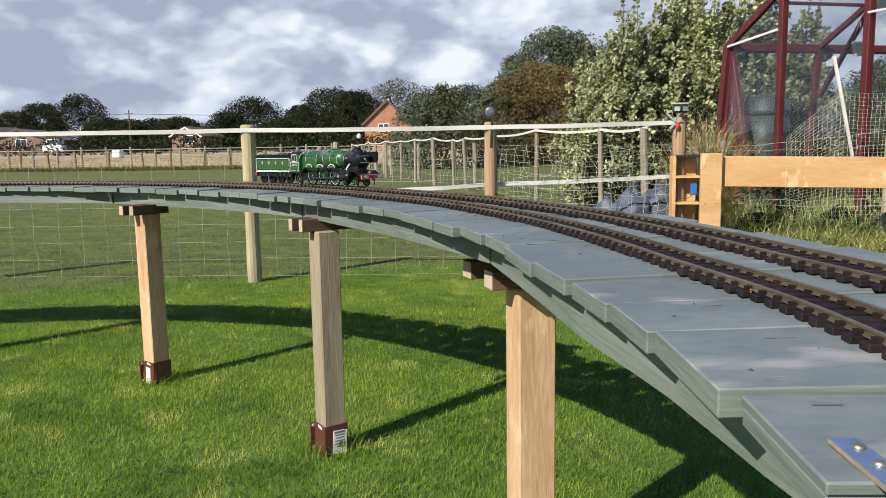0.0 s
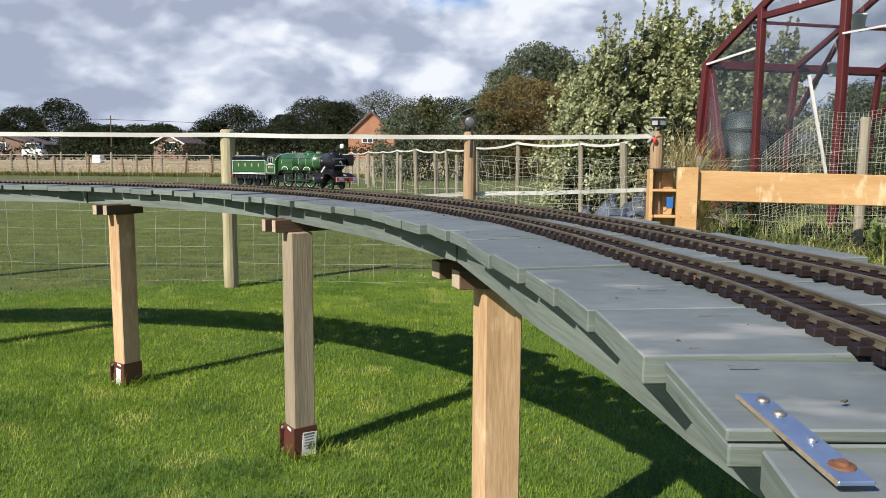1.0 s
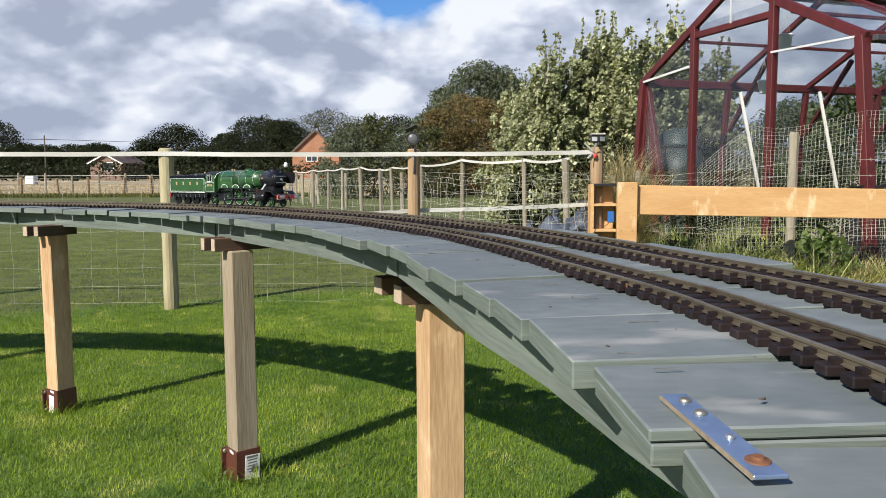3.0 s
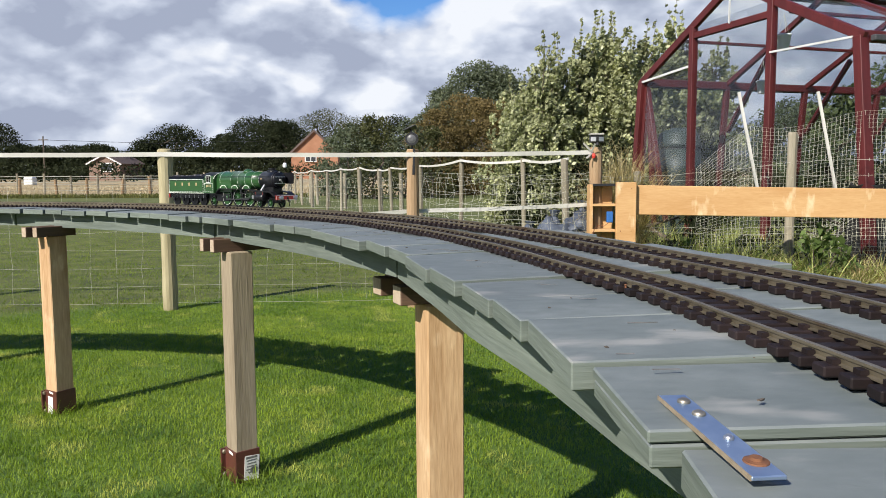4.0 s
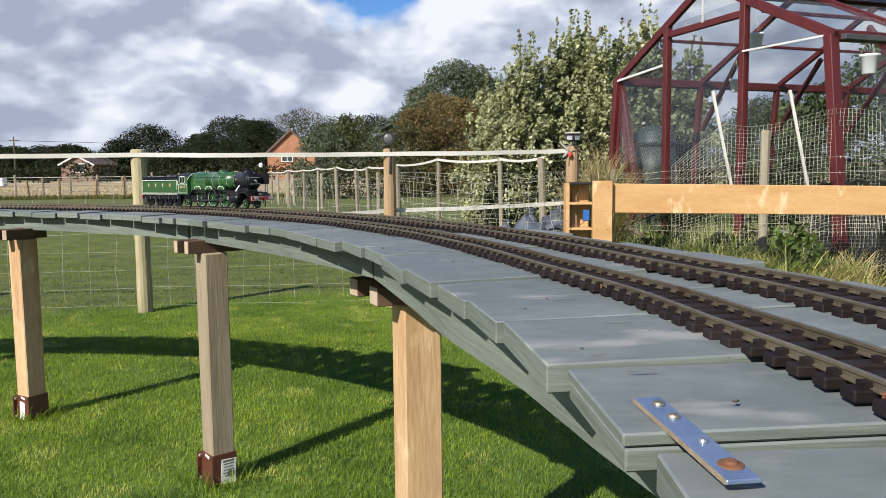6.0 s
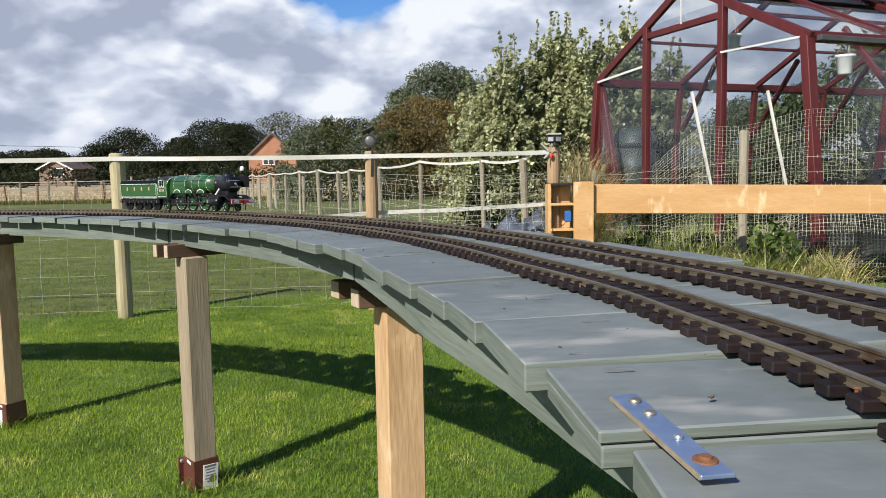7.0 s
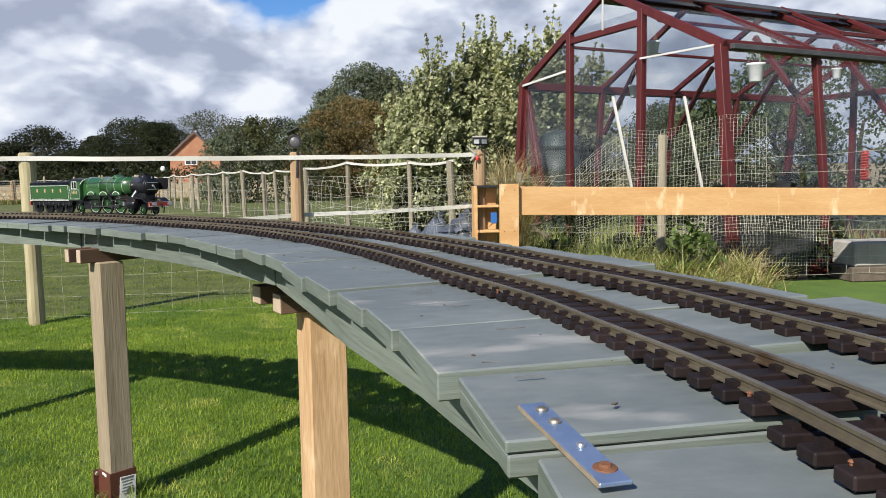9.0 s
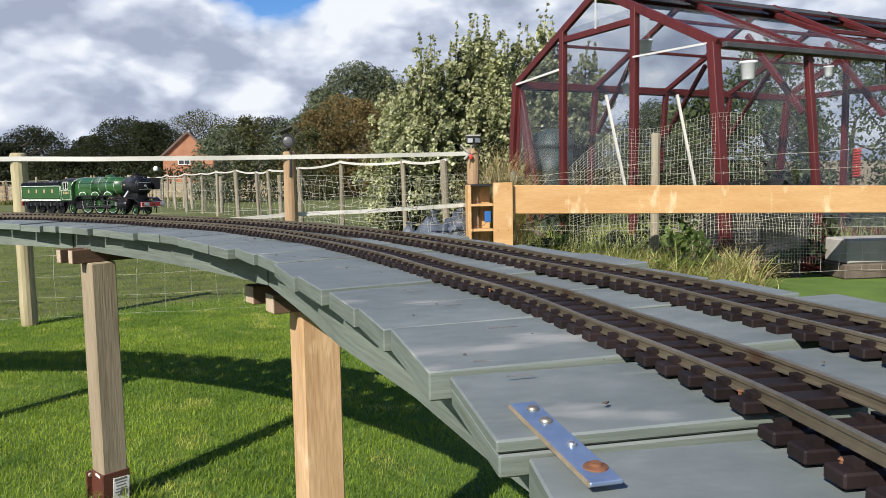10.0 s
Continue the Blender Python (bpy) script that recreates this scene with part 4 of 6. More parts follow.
# ---- the orange timber: shelf and rail ----
shelf = thing("post_shelf", label="orange-stained open timber shelf box fixed to a gate post", category="shelf")
part("back_board", box((0.17, 0.018, 0.64), (1.01, 5.17, 0.49), None, 0.002), M["orange_wood"], shelf)
part("side_board", box((0.022, 0.10, 0.66), (0.934, 5.10, 0.48), None, 0.002), M["orange_wood"], shelf)
for z in (0.806, 0.672, 0.500):
    part("shelf_board", box((0.155, 0.12, 0.017), (1.018, 5.10, z), None, 0.002), M["black"] if z > 0.8 else M["orange_wood"], shelf, "black felted top board" if z > 0.8 else "")
switch = thing("switch_box", label="small blue plastic switch box standing on a timber shelf", category="box")
part("box_body", box((0.042, 0.034, 0.075), (1.062, 5.075, 0.590), None, 0.004), M["blue"], switch)
part("cable", wire(bmesh.new(), [(1.05, 5.06, 0.553), (1.02, 5.045, 0.53), (0.985, 5.04, 0.535), (0.955, 5.04, 0.515), (0.94, 5.035, 0.47)], 0.0025, 5), M["rust"], switch, "thin orange cable")

rail = thing("timber_rail", label="orange-stained heavy timber rail on a broad upright board", category="fence rail")
part("upright", box((0.131, 0.045, 0.86), (1.157, 5.02, 0.393), None, 0.003), M["orange_wood"], rail, "broad orange-stained upright board")
part("top_board", bar((1.225, 5.06, 0.705), (4.6, 5.00, 0.640), 0.045, 0.197, (0, 0, 1), 0.004), M["orange_wood"], rail, "long orange-stained timber board with pale knots")
part("upright", box((0.10, 0.08, 0.62), (4.62, 5.09, 0.30), None, 0.003), M["orange_wood"], rail)
for x, z in ((1.12, 0.50), (1.19, 0.50), (1.12, 0.78), (1.19, 0.78)):
    part("screw", lathe(bmesh.new(), [(-0.0245, 0.0025), (-0.0225, 0.0035)], 8, "y", (x, 5.02, z)), M["rust"], rail)

# wire fence before the greenhouse
mesh_fence = thing("garden_fence", label="old garden fence of stakes with barbed wire and welded mesh", category="fence")
for x, y, z1, r in ((2.46, 5.52, 1.175, 0.034), (1.36, 5.55, 0.90, 0.03), (5.2, 5.4, 1.1, 0.034)):
    round_post(mesh_fence, x, y, -0.02, z1, r, M["old_post"], (0.01 * (x - 2), 0), "split grey stake", 9)


def welded_mesh(corner, along, up, nx, nz, r, bulge, seed):
    """A sheet of welded mesh, bent and frayed a little."""
    rng = random.Random(seed)
    corner, along, up = Vector(corner), Vector(along), Vector(up)
    out = along.cross(up).normalized()

    def p(i, j):
        f, g = i / nx, j / nz
        w = bulge * math.sin(f * 5.1 + seed) * math.sin(g * 2.4 + 0.6)
        return corner + along * f + up * (g * min(1.0, 0.62 + 1.5 * f) * (1 + 0.06 * math.sin(f * 7 + seed))) + out * w + Vector((rng.gauss(0, 0.0015), 0, rng.gauss(0, 0.0015)))

    grid = [[p(i, j) for j in range(nz + 1)] for i in range(nx + 1)]
    bm = bmesh.new()
    for col in grid:
        wire(bm, col, r, 3)
    for j in range(nz + 1):
        wire(bm, [col[j] for col in grid], r, 3)
    return bm


part("welded_mesh", welded_mesh((1.80, 5.60, 0.28), (1.55, 0.0, 0.02), (0.0, 0.0, 0.98), 52, 34, 0.0011, 0.035, 2), M["wire"], mesh_fence, "leaning galvanised welded mesh")
part("welded_mesh", welded_mesh((2.55, 5.42, 0.16), (1.30, 0.05, -0.02), (0.05, 0.1, 0.46), 44, 18, 0.0010, 0.06, 5), M["wire"], mesh_fence, "crumpled galvanised welded mesh")
for zs in ((0.845, 0.835, 0.86, 0.93), (0.875, 0.86, 0.96, 1.10), (0.50, 0.47, 0.44, 0.42)):
    pts = []
    for (x0, x1), (z0, z1) in zip(((1.0, 1.36), (1.36, 2.46), (2.46, 5.2)), zip(zs, zs[1:])):
        for i in range(10):
            f = i / 10
            pts.append((x0 + (x1 - x0) * f, 5.48 + 0.02 * math.sin(x0 * 3 + f * 5), z0 + (z1 - z0) * f - 0.05 * f * (1 - f) + 0.004 * math.sin(i * 2.3)))
    bm = wire(bmesh.new(), pts, 0.0016)
    for i in range(2, len(pts), 2):
        x, y, z = pts[i]
        add_bar(bm, (x - 0.004, y - 0.012, z - 0.012), (x + 0.004, y + 0.01, z + 0.013), 0.0018, 0.0018)
    part("barbed_wire", bm, M["wire"], mesh_fence)
netting(mesh_fence, [(1.36, 5.46), (2.46, 5.46), (3.62, 5.44), (5.2, 5.4)], (0.08, 0.22, 0.36, 0.50), 0.16, 0.0014, 9, 0.015)
for a, b in (((2.19, 5.86, 1.50), (2.38, 5.80, 0.55)), ((2.79, 5.86, 1.50), (2.96, 5.80, 0.60))):
    cane = thing("white_cane", label="peeling white-painted wooden lath leaning by the greenhouse", category="stick")
    part("lath", bar(a, b, 0.012, 0.021, (1, 0, 0.2)), M["tape"], cane)

# bundles behind the gate post
for x, y, w, h, s in ((0.78, 5.75, 0.26, 0.50, 1), (1.00, 5.80, 0.30, 0.56, 2), (0.62, 6.0, 0.24, 0.42, 3)):
    sack = thing("sack", Matrix.Translation((x, y, 0)), "slumped slate-blue woven sack on the ground", "sack", "sacks behind the fence")
    bm = bmesh.new()
    bmesh.ops.create_icosphere(bm, subdivisions=4, radius=1)
    for v in bm.verts:
        q = v.co * 1.0
        d = 1 + 0.16 * noise.noise(q * 1.7 + Vector((s * 9, 0, 0))) + 0.06 * noise.noise(q * 5 + Vector((s, 3, 0)))
        v.co = Vector((q.x * w * 0.62 * d, q.y * 0.18 * d, max(0.0, (q.z * 0.5 + 0.5) * h * 1.1 * d)))
    part("sack_body", bm, M["sack"], sack, smooth=True)
    part("tied_neck", lathe(bmesh.new(), [(h * 1.02, 0.05), (h * 1.12, 0.02), (h * 1.22, 0.045)], 10), M["sack"], sack)

# side fence going away, and the far fence
side = thing("paddock_fence", label="weathered paddock fence with a white rope along its tops", category="fence")
SIDE = [(1.42, 9.5), (0.98, 10.5), (0.11, 11.5), (-0.61, 14.0), (-1.30, 16.0), (-1.65, 17.0), (-2.24, 18.3), (-2.93, 19.8), (-3.58, 21.5), (-4.38, 23.5), (-5.09, 25.5), (-5.63, 27.0), (-6.33, 29.0), (-7.41, 32.0)]
rng = random.Random(8)
tops = []
for i, (x, y) in enumerate(SIDE):
    h = 1.10 + rng.uniform(-0.03, 0.05)
    tops.append((x, y - 0.06, h - 0.015 + rng.uniform(-0.02, 0.02)))
    round_post(side, x, y, 0, h, 0.034 if i % 3 else 0.048, M["old_post"], (rng.uniform(-0.05, 0.05), 0), "", 9)
    if i > 4:
        round_post(side, x + 0.45, y + 0.4, 0, h - 0.1, 0.05, M["old_post"], (rng.uniform(-0.05, 0.05), 0), "", 9)
tape_strip(side, tops, 0.032, "rope", sag=0.035, thick=0.02, label="thick white rope")
netting(side, SIDE, (0.08, 0.28, 0.48, 0.68, 0.9), 0.3, 0.0022, 11, 0.04)

far_fence = thing("field_fence", label="far field fence of tan wooden posts and wire", category="fence")
fx = -46.0
while fx < -7.5:
    y = 38.0 + 0.05 * (fx + 20)
    h = 1.0 + rng.uniform(-0.08, 0.08)
    bm = rod((fx, y, 0), (fx + rng.uniform(-0.08, 0.08), y, h), 0.075, 0.07, 7)
    part("post", bm, M["fence_tan"], far_fence)
    fx += 1.55 + rng.uniform(-0.15, 0.3)
part("post", rod((-9.27, 36.5, 0), (-9.2, 36.5, 1.25), 0.16, 0.15, 9), M["old_post"], far_fence, "thick old straining post")
part("post", rod((-10.2, 37.2, 0), (-10.2, 37.2, 1.05), 0.14, 0.13, 9), M["old_post"], far_fence)
for z in (0.35, 0.65, 0.93):
    part("fence_wire", wire(bmesh.new(), [(-46 + 2 * i, 37.9 + 0.05 * (2 * i - 26), z + 0.01 * math.sin(i)) for i in range(20)], 0.012, 3), M["wire"], far_fence)
back_fence = thing("field_fence", label="second far fence across the dry meadow", category="fence")
for i in range(34):
    x = -52 + 1.6 * i
    part("post", rod((x, 47 + 0.04 * x, 0), (x, 47 + 0.04 * x, 1.25 + rng.uniform(-0.1, 0.1)), 0.07, 0.06, 6), M["old_post"], back_fence)
part("fence_wire", rod((-52, 44.9, 1.1), (2, 47.1, 1.1), 0.02, None, 4), M["wire"], back_fence)
part("fence_wire", rod((-52, 44.9, 0.75), (2, 47.1, 0.75), 0.015, None, 4), M["wire"], back_fence)

# ---- greenhouse ----
def coil(foot, r, height, turns, thick):
    """A hanging coil of hose."""
    k = turns * 12
    return wire(bmesh.new(), [Vector(foot) + Vector((r * math.cos(i * math.pi / 6), r * math.sin(i * math.pi / 6), height * i / k)) for i in range(k + 1)], thick, 6)


def build_greenhouse():
    house = thing("greenhouse", label="dark red timber-framed greenhouse with sloping glass sides", category="greenhouse")
    g0, g1 = Vector((2.077, 8.414, 0)), Vector((3.011, 5.70, 0))     # eaves corners of the near gable
    gw = (g1 - g0).length
    u = (g1 - g0).normalized()                                     # across the gable, towards the nearer side
    w = Vector((-u.y, u.x, 0))                                     # along the ridge, away
    if w.x < 0:
        w = -w
    mid = (g0 + g1) / 2
    LEN, EAVE, RIDGE, SPLAY = 4.4, 1.885, 2.60, 0.19

    def at(s, d, z):
        """s: -1 to 1 across at eaves level, d along, z up; below the eaves the sides splay outwards."""
        half = gw / 2
        return mid + u * (s * half) + w * d + Vector((0, 0, z))

    def foot(s, d, z=0.0):
        return at(s, d, z) + u * math.copysign(SPLAY * (EAVE - z) / EAVE, s)

    def add(name, a, b, wid, dep, up=(0, 0, 1), label=""):
        return part(name, bar(a, b, wid, dep, up, 0.004), M["green_house"], house, label)

    bays = [0.0, LEN / 4, LEN / 2, 3 * LEN / 4, LEN]
    for d in bays:
        end = d in (0.0, LEN)
        for s in (-1, 1):
            add("corner_post" if end else "wall_post", foot(s, d), at(s, d, EAVE), 0.075 if end else 0.055, 0.085 if end else 0.06, w)
            add("rafter", at(s * 1.03, d, EAVE - 0.01), at(0, d, RIDGE), 0.045, 0.075 if end else 0.055, (0, 0, 1))
        if not end:
            add("tie_brace", at(0.98, d, EAVE - 0.52), at(0.55, d, EAVE + 0.24), 0.04, 0.05, (0, 0, 1))
            add("tie_brace", at(-0.98, d, EAVE - 0.52), at(-0.55, d, EAVE + 0.24), 0.04, 0.05, (0, 0, 1))
    for s in (-1, 1):
        add("eaves_rail", at(s, -0.02, EAVE), at(s, LEN, EAVE), 0.06, 0.08)
        add("sill", foot(s, 0, 0.09), foot(s, LEN, 0.09), 0.07, 0.12)
        add("purlin", at(s * 0.5, 0, (EAVE + RIDGE) / 2 - 0.035), at(s * 0.5, LEN, (EAVE + RIDGE) / 2 - 0.035), 0.03, 0.03)
    add("ridge_board", at(0, -0.03, RIDGE - 0.03), at(0, LEN + 0.03, RIDGE - 0.03), 0.045, 0.10)
    for s in (-1, 1):
        part("ridge_cap", bar(at(s * 0.10, 0.10, RIDGE - 0.005), at(s * 0.10, LEN + 0.05, RIDGE - 0.005), 0.19, 0.014, Vector(u) * s * (RIDGE - EAVE) + Vector((0, 0, gw / 2)), 0.002), M["felt"], house, "dark grey felted ridge capping")
    # gutters borrow the dark felt colour to stand for shade below the eaves
    for s in (-1, 1):
        part("gutter", bar(at(s * 1.045, 0.05, EAVE - 0.02), at(s * 1.045, LEN, EAVE - 0.02), 0.05, 0.045, (0, 0, 1), 0.006), M["felt"], house, "gutter under the eaves, its shade put into a dark colour")
    for d in (0.0, LEN):
        add("sill", foot(-1, d, 0.09), foot(1, d, 0.09), 0.07, 0.12)
        add("gable_rail", at(-1, d, EAVE - 0.02), at(1, d, EAVE - 0.02), 0.045, 0.07) if d else None
        for s in (-0.39, 0.36):
            zt = EAVE + (RIDGE - EAVE) * (1 - abs(s))
            add("gable_post", at(s, d, 0), at(s, d, zt), 0.065, 0.065, w)
    add("collar_rail", at(-0.39, 0, EAVE + 0.345), at(0.36, 0, EAVE + 0.345), 0.045, 0.06)
    add("brace", foot(-0.93, 0.0, 0.55), at(-0.96, 0.02, EAVE - 0.05), 0.04, 0.05, w)
    add("brace", at(-0.88, 0.06, 0.3), at(-0.97, 0.05, EAVE - 0.12), 0.045, 0.05, w)
    add("brace", at(-0.97, 0.03, EAVE - 0.06), at(-0.70, 0.03, 0.40), 0.04, 0.05, w)
    # pale bars across the gable
    part("glazing_strip", bar(at(-0.98, -0.03, EAVE + 0.0), at(-0.41, -0.03, EAVE + 0.055), 0.012, 0.022), M["alu"], house, "pale aluminium strip")
    part("glazing_strip", bar(at(0.37, -0.03, EAVE + 0.02), at(0.97, -0.03, EAVE - 0.0), 0.012, 0.016), M["alu"], house, "pale aluminium strip")
    part("glazing_strip", bar(at(0.0, -0.03, EAVE + 0.36), at(0.0, -0.03, RIDGE - 0.04), 0.012, 0.012, w), M["alu"], house, "pale aluminium strip")
    # roof vent, and a red coil of hose on a wall post
    part("hose_coil", coil(at(0.93, LEN * 0.44, 0.80), 0.030, 0.27, 11, 0.009), M["hose"], house, "bright red coiled hose", True)
    add("vent_frame", at(0.05, LEN * 0.52, RIDGE + 0.03), at(0.55, LEN * 0.52, EAVE + 0.36), 0.03, 0.04)
    add("vent_frame", at(0.05, LEN * 0.72, RIDGE + 0.03), at(0.55, LEN * 0.72, EAVE + 0.36), 0.03, 0.04)
    add("vent_frame", at(0.55, LEN * 0.52, EAVE + 0.36), at(0.55, LEN * 0.72, EAVE + 0.36), 0.03, 0.04)

    def pane(a, b, c, d):
        bm = bmesh.new()
        q = [Vector(p) for p in (a, b, c, d)]
        nrm = (q[1] - q[0]).cross(q[3] - q[0]).normalized() * 0.003
        f = [bm.verts.new(p) for p in q] + [bm.verts.new(p + nrm) for p in q]
        for idx in ((0, 1, 2, 3), (7, 6, 5, 4), (0, 4, 5, 1), (1, 5, 6, 2), (2, 6, 7, 3), (3, 7, 4, 0)):
            bm.faces.new([f[k] for k in idx])
        ob = part("pane", bm, M["pane"], house)
        ob.visible_shadow = False

    for s in (-1, 1):
        for i in range(4):
            d0, d1 = i * LEN / 4 + 0.03, (i + 1) * LEN / 4 - 0.03
            pane(at(s, d0, EAVE + 0.03), at(s, d1, EAVE + 0.03), at(0.03 * s, d1, RIDGE - 0.01), at(0.03 * s, d0, RIDGE - 0.01))
        for i in range(4):
            d0, d1 = i * LEN / 4 + 0.04, (i + 1) * LEN / 4 - 0.04
            pane(foot(s, d0, 0.15), foot(s, d1, 0.15), at(s, d1, EAVE - 0.04), at(s, d0, EAVE - 0.04))
    for d in (0.0, LEN):
        for s0, s1 in ((-1, -0.39), (-0.39, 0.36), (0.36, 1)):
            pane(foot(s0, d, 0.15) if abs(s0) == 1 else at(s0, d, 0.15), foot(s1, d, 0.15) if abs(s1) == 1 else at(s1, d, 0.15),
                 at(s1, d, EAVE + (RIDGE - EAVE) * (1 - abs(s1))), at(s0, d, EAVE + (RIDGE - EAVE) * (1 - abs(s0))))
    return at


gh_at = build_greenhouse()


def hanging_pot(p, drop=0.20, size=1.0):
    pot = thing("hanging_pot", Matrix.Translation(p) @ Matrix.Diagonal((size, size, size, 1)), "white plastic pot hanging on wires in the greenhouse", "hanging pot", "hanging pots")
    bm = bmesh.new()
    lathe(bm, [(-0.075, 0.048), (-0.07, 0.052), (0.055, 0.068), (0.06, 0.076), (0.078, 0.077), (0.078, 0.070), (0.05, 0.064), (-0.06, 0.046)], 20)
    part("pot_body", bm, M["white_plastic"], pot, smooth=True)
    for k in range(3):
        a = k * 2.1 + 0.4
        part("hanger_wire", rod((0.07 * math.cos(a), 0.07 * math.sin(a), 0.07), (0, 0, 0.07 + drop), 0.002, None, 5), M["wire"], pot)


for p, drop, size in (((2.95, 6.90, 2.045), 0.20, 0.92), ((3.65, 6.30, 1.75), 0.18, 1.05), ((4.62, 6.60, 1.79), 0.2, 0.6), ((3.21, 8.0, 1.78), 0.25, 0.85)):
    hanging_pot(p, drop, size)

bin_ = thing("compost_bin", Matrix.Translation((2.52, 8.55, 0)), "dark green plastic compost bin with a domed lid", "compost bin")
part("bin_body", lathe(bmesh.new(), [(0, 0.33), (0.05, 0.335), (0.9, 0.255), (1.20, 0.228)], 28), M["bin"], bin_, smooth=True)
part("lid", lathe(bmesh.new(), [(1.18, 0.248), (1.23, 0.248), (1.25, 0.235), (1.33, 0.215), (1.375, 0.16), (1.385, 0.10), (1.40, 0.09), (1.405, 0.02)], 28), M["bin"], bin_, smooth=True)

sheet = thing("black_sheeting", None, "slumped black plastic sheeting behind the welded mesh", "sheeting")
bm = bmesh.new()
bmesh.ops.create_grid(bm, x_segments=26, y_segments=12, size=1)
for v in bm.verts:
    q = noise.noise(Vector((v.co.x * 2.2, v.co.y * 2.0, 5))) + 0.4 * noise.noise(Vector((v.co.x * 6, v.co.y * 5, 9)))
    v.co = Vector((3.36 + 0.44 * v.co.x, 5.62 + 0.07 * q - 0.05 * v.co.y, 0.40 * (v.co.y + 1) * (1 + 0.12 * q)))
bmesh.ops.solidify(bm, geom=bm.faces[:], thickness=0.004)
part("sheet", bm, M["coal"], sheet, smooth=True)
planter = thing("planter", None, "pale stone planter at the end of the wire fence", "planter")
part("trough", box((0.55, 0.30, 0.20), (4.32, 5.6, 0.22), None, 0.015), M["stone"], planter)
part("plinth", box((0.60, 0.32, 0.12), (4.32, 5.6, 0.06), None, 0.01), M["bark"], planter)


# ---- trees and bushes ----
def leaf_cloud(name, centres, radii, per, size, mat, seed, parent, aspect=0.55, droop=0.0, wind=(0, 0, 0)):
    """Pointed leaves in clumps: per leaves round each centre, thicker towards the clump's skin."""
    rng = np.random.default_rng(seed)
    c = np.repeat(np.array(centres, float), per, axis=0)
    r = np.repeat(np.array(radii, float), per, axis=0)
    if r.ndim == 1:
        r = np.stack([r, r, r * 0.8], 1)
    d = rng.normal(size=c.shape)
    d /= np.linalg.norm(d, axis=1, keepdims=True)
    p = c + d * r * rng.uniform(0.35, 1.05, (len(c), 1)) ** 0.5
    k = len(p)
    along = rng.normal(size=(k, 3)) + d * 0.6 + np.array(wind)
    along[:, 2] -= droop
    along /= np.linalg.norm(along, axis=1, keepdims=True)
    across = np.cross(along, rng.normal(size=(k, 3)))
    across /= np.linalg.norm(across, axis=1, keepdims=True) + 1e-9
    s = (size * rng.uniform(0.6, 1.35, k))[:, None]
    a, b = along * s, across * s * aspect * 0.5
    v = np.stack([p - a * 0.5, p + b - a * 0.05, p + a * 0.5, p - b - a * 0.05], 1).reshape(-1, 3)
    me = bpy.data.meshes.new(name)
    me.vertices.add(4 * k); me.vertices.foreach_set("co", v.ravel())
    me.loops.add(4 * k); me.loops.foreach_set("vertex_index", np.arange(4 * k))
    me.polygons.add(k); me.polygons.foreach_set("loop_start", np.arange(k) * 4)
    me.update(calc_edges=True)
    me.materials.append(mat)
    ob = new(name, me)
    ob.parent = parent
    return ob


def limbs(parent, x, y, z, height, spread, r, seed, count=6, trunk=0.35):
    """A tapered, slightly bent trunk with limbs rising from it."""
    rng = random.Random(seed)
    bm = bmesh.new()
    pts = [Vector((x, y, z - 0.05))]
    for i in range(1, 6):
        pts.append(Vector((x + rng.uniform(-1, 1) * spread * 0.05 * i, y + rng.uniform(-1, 1) * spread * 0.05 * i, z + height * 0.72 * i / 5)))
    for i, (a, b) in enumerate(zip(pts, pts[1:])):
        add_rod(bm, a, b, r * (1 - 0.17 * i), r * (1 - 0.17 * (i + 1)), 7)
    part("trunk", bm, M["bark"], parent)
    for i in range(count):
        f = trunk + (0.9 - trunk) * rng.random()
        base = pts[0].lerp(pts[-1], f)
        a = rng.uniform(0, 6.28)
        tip = base + Vector((math.cos(a) * spread * 0.26, math.sin(a) * spread * 0.26, height * rng.uniform(0.05, 0.12)))
        part("limb", rod(base, tip, r * 0.42 * (1.1 - f), r * 0.1, 5), M["bark"], parent)


def tree(x, y, top, width, mat, seed, label, name="tree", clumps=46, per=75, leaf=0.34, low=0.12, squat=1.0, category="tree"):
    rng = random.Random(seed)
    z0 = land(x, y)
    h = top - z0
    t = thing(name, None, label, category)
    limbs(t, x, y, z0, h, width, max(0.05, width * 0.03), seed)
    centres, radii = [], []
    for _ in range(clumps):
        a, f = rng.uniform(0, 6.283), rng.random()
        prof = math.sin(math.pi * min(0.98, 0.16 + 0.84 * f)) ** (0.55 * squat)
        rr = width * 0.5 * prof * math.sqrt(rng.uniform(0.25, 1.0))
        rad = width * rng.uniform(0.09, 0.17)
        centres.append((x + rr * math.cos(a), y + 0.6 * rr * math.sin(a), z0 + h * (low + (1 - low) * f) - rad * 0.7 * f))
        radii.append(rad)
    tagged(leaf_cloud("crown", centres, radii, per, leaf, mat, seed, t), kind="")
    return t


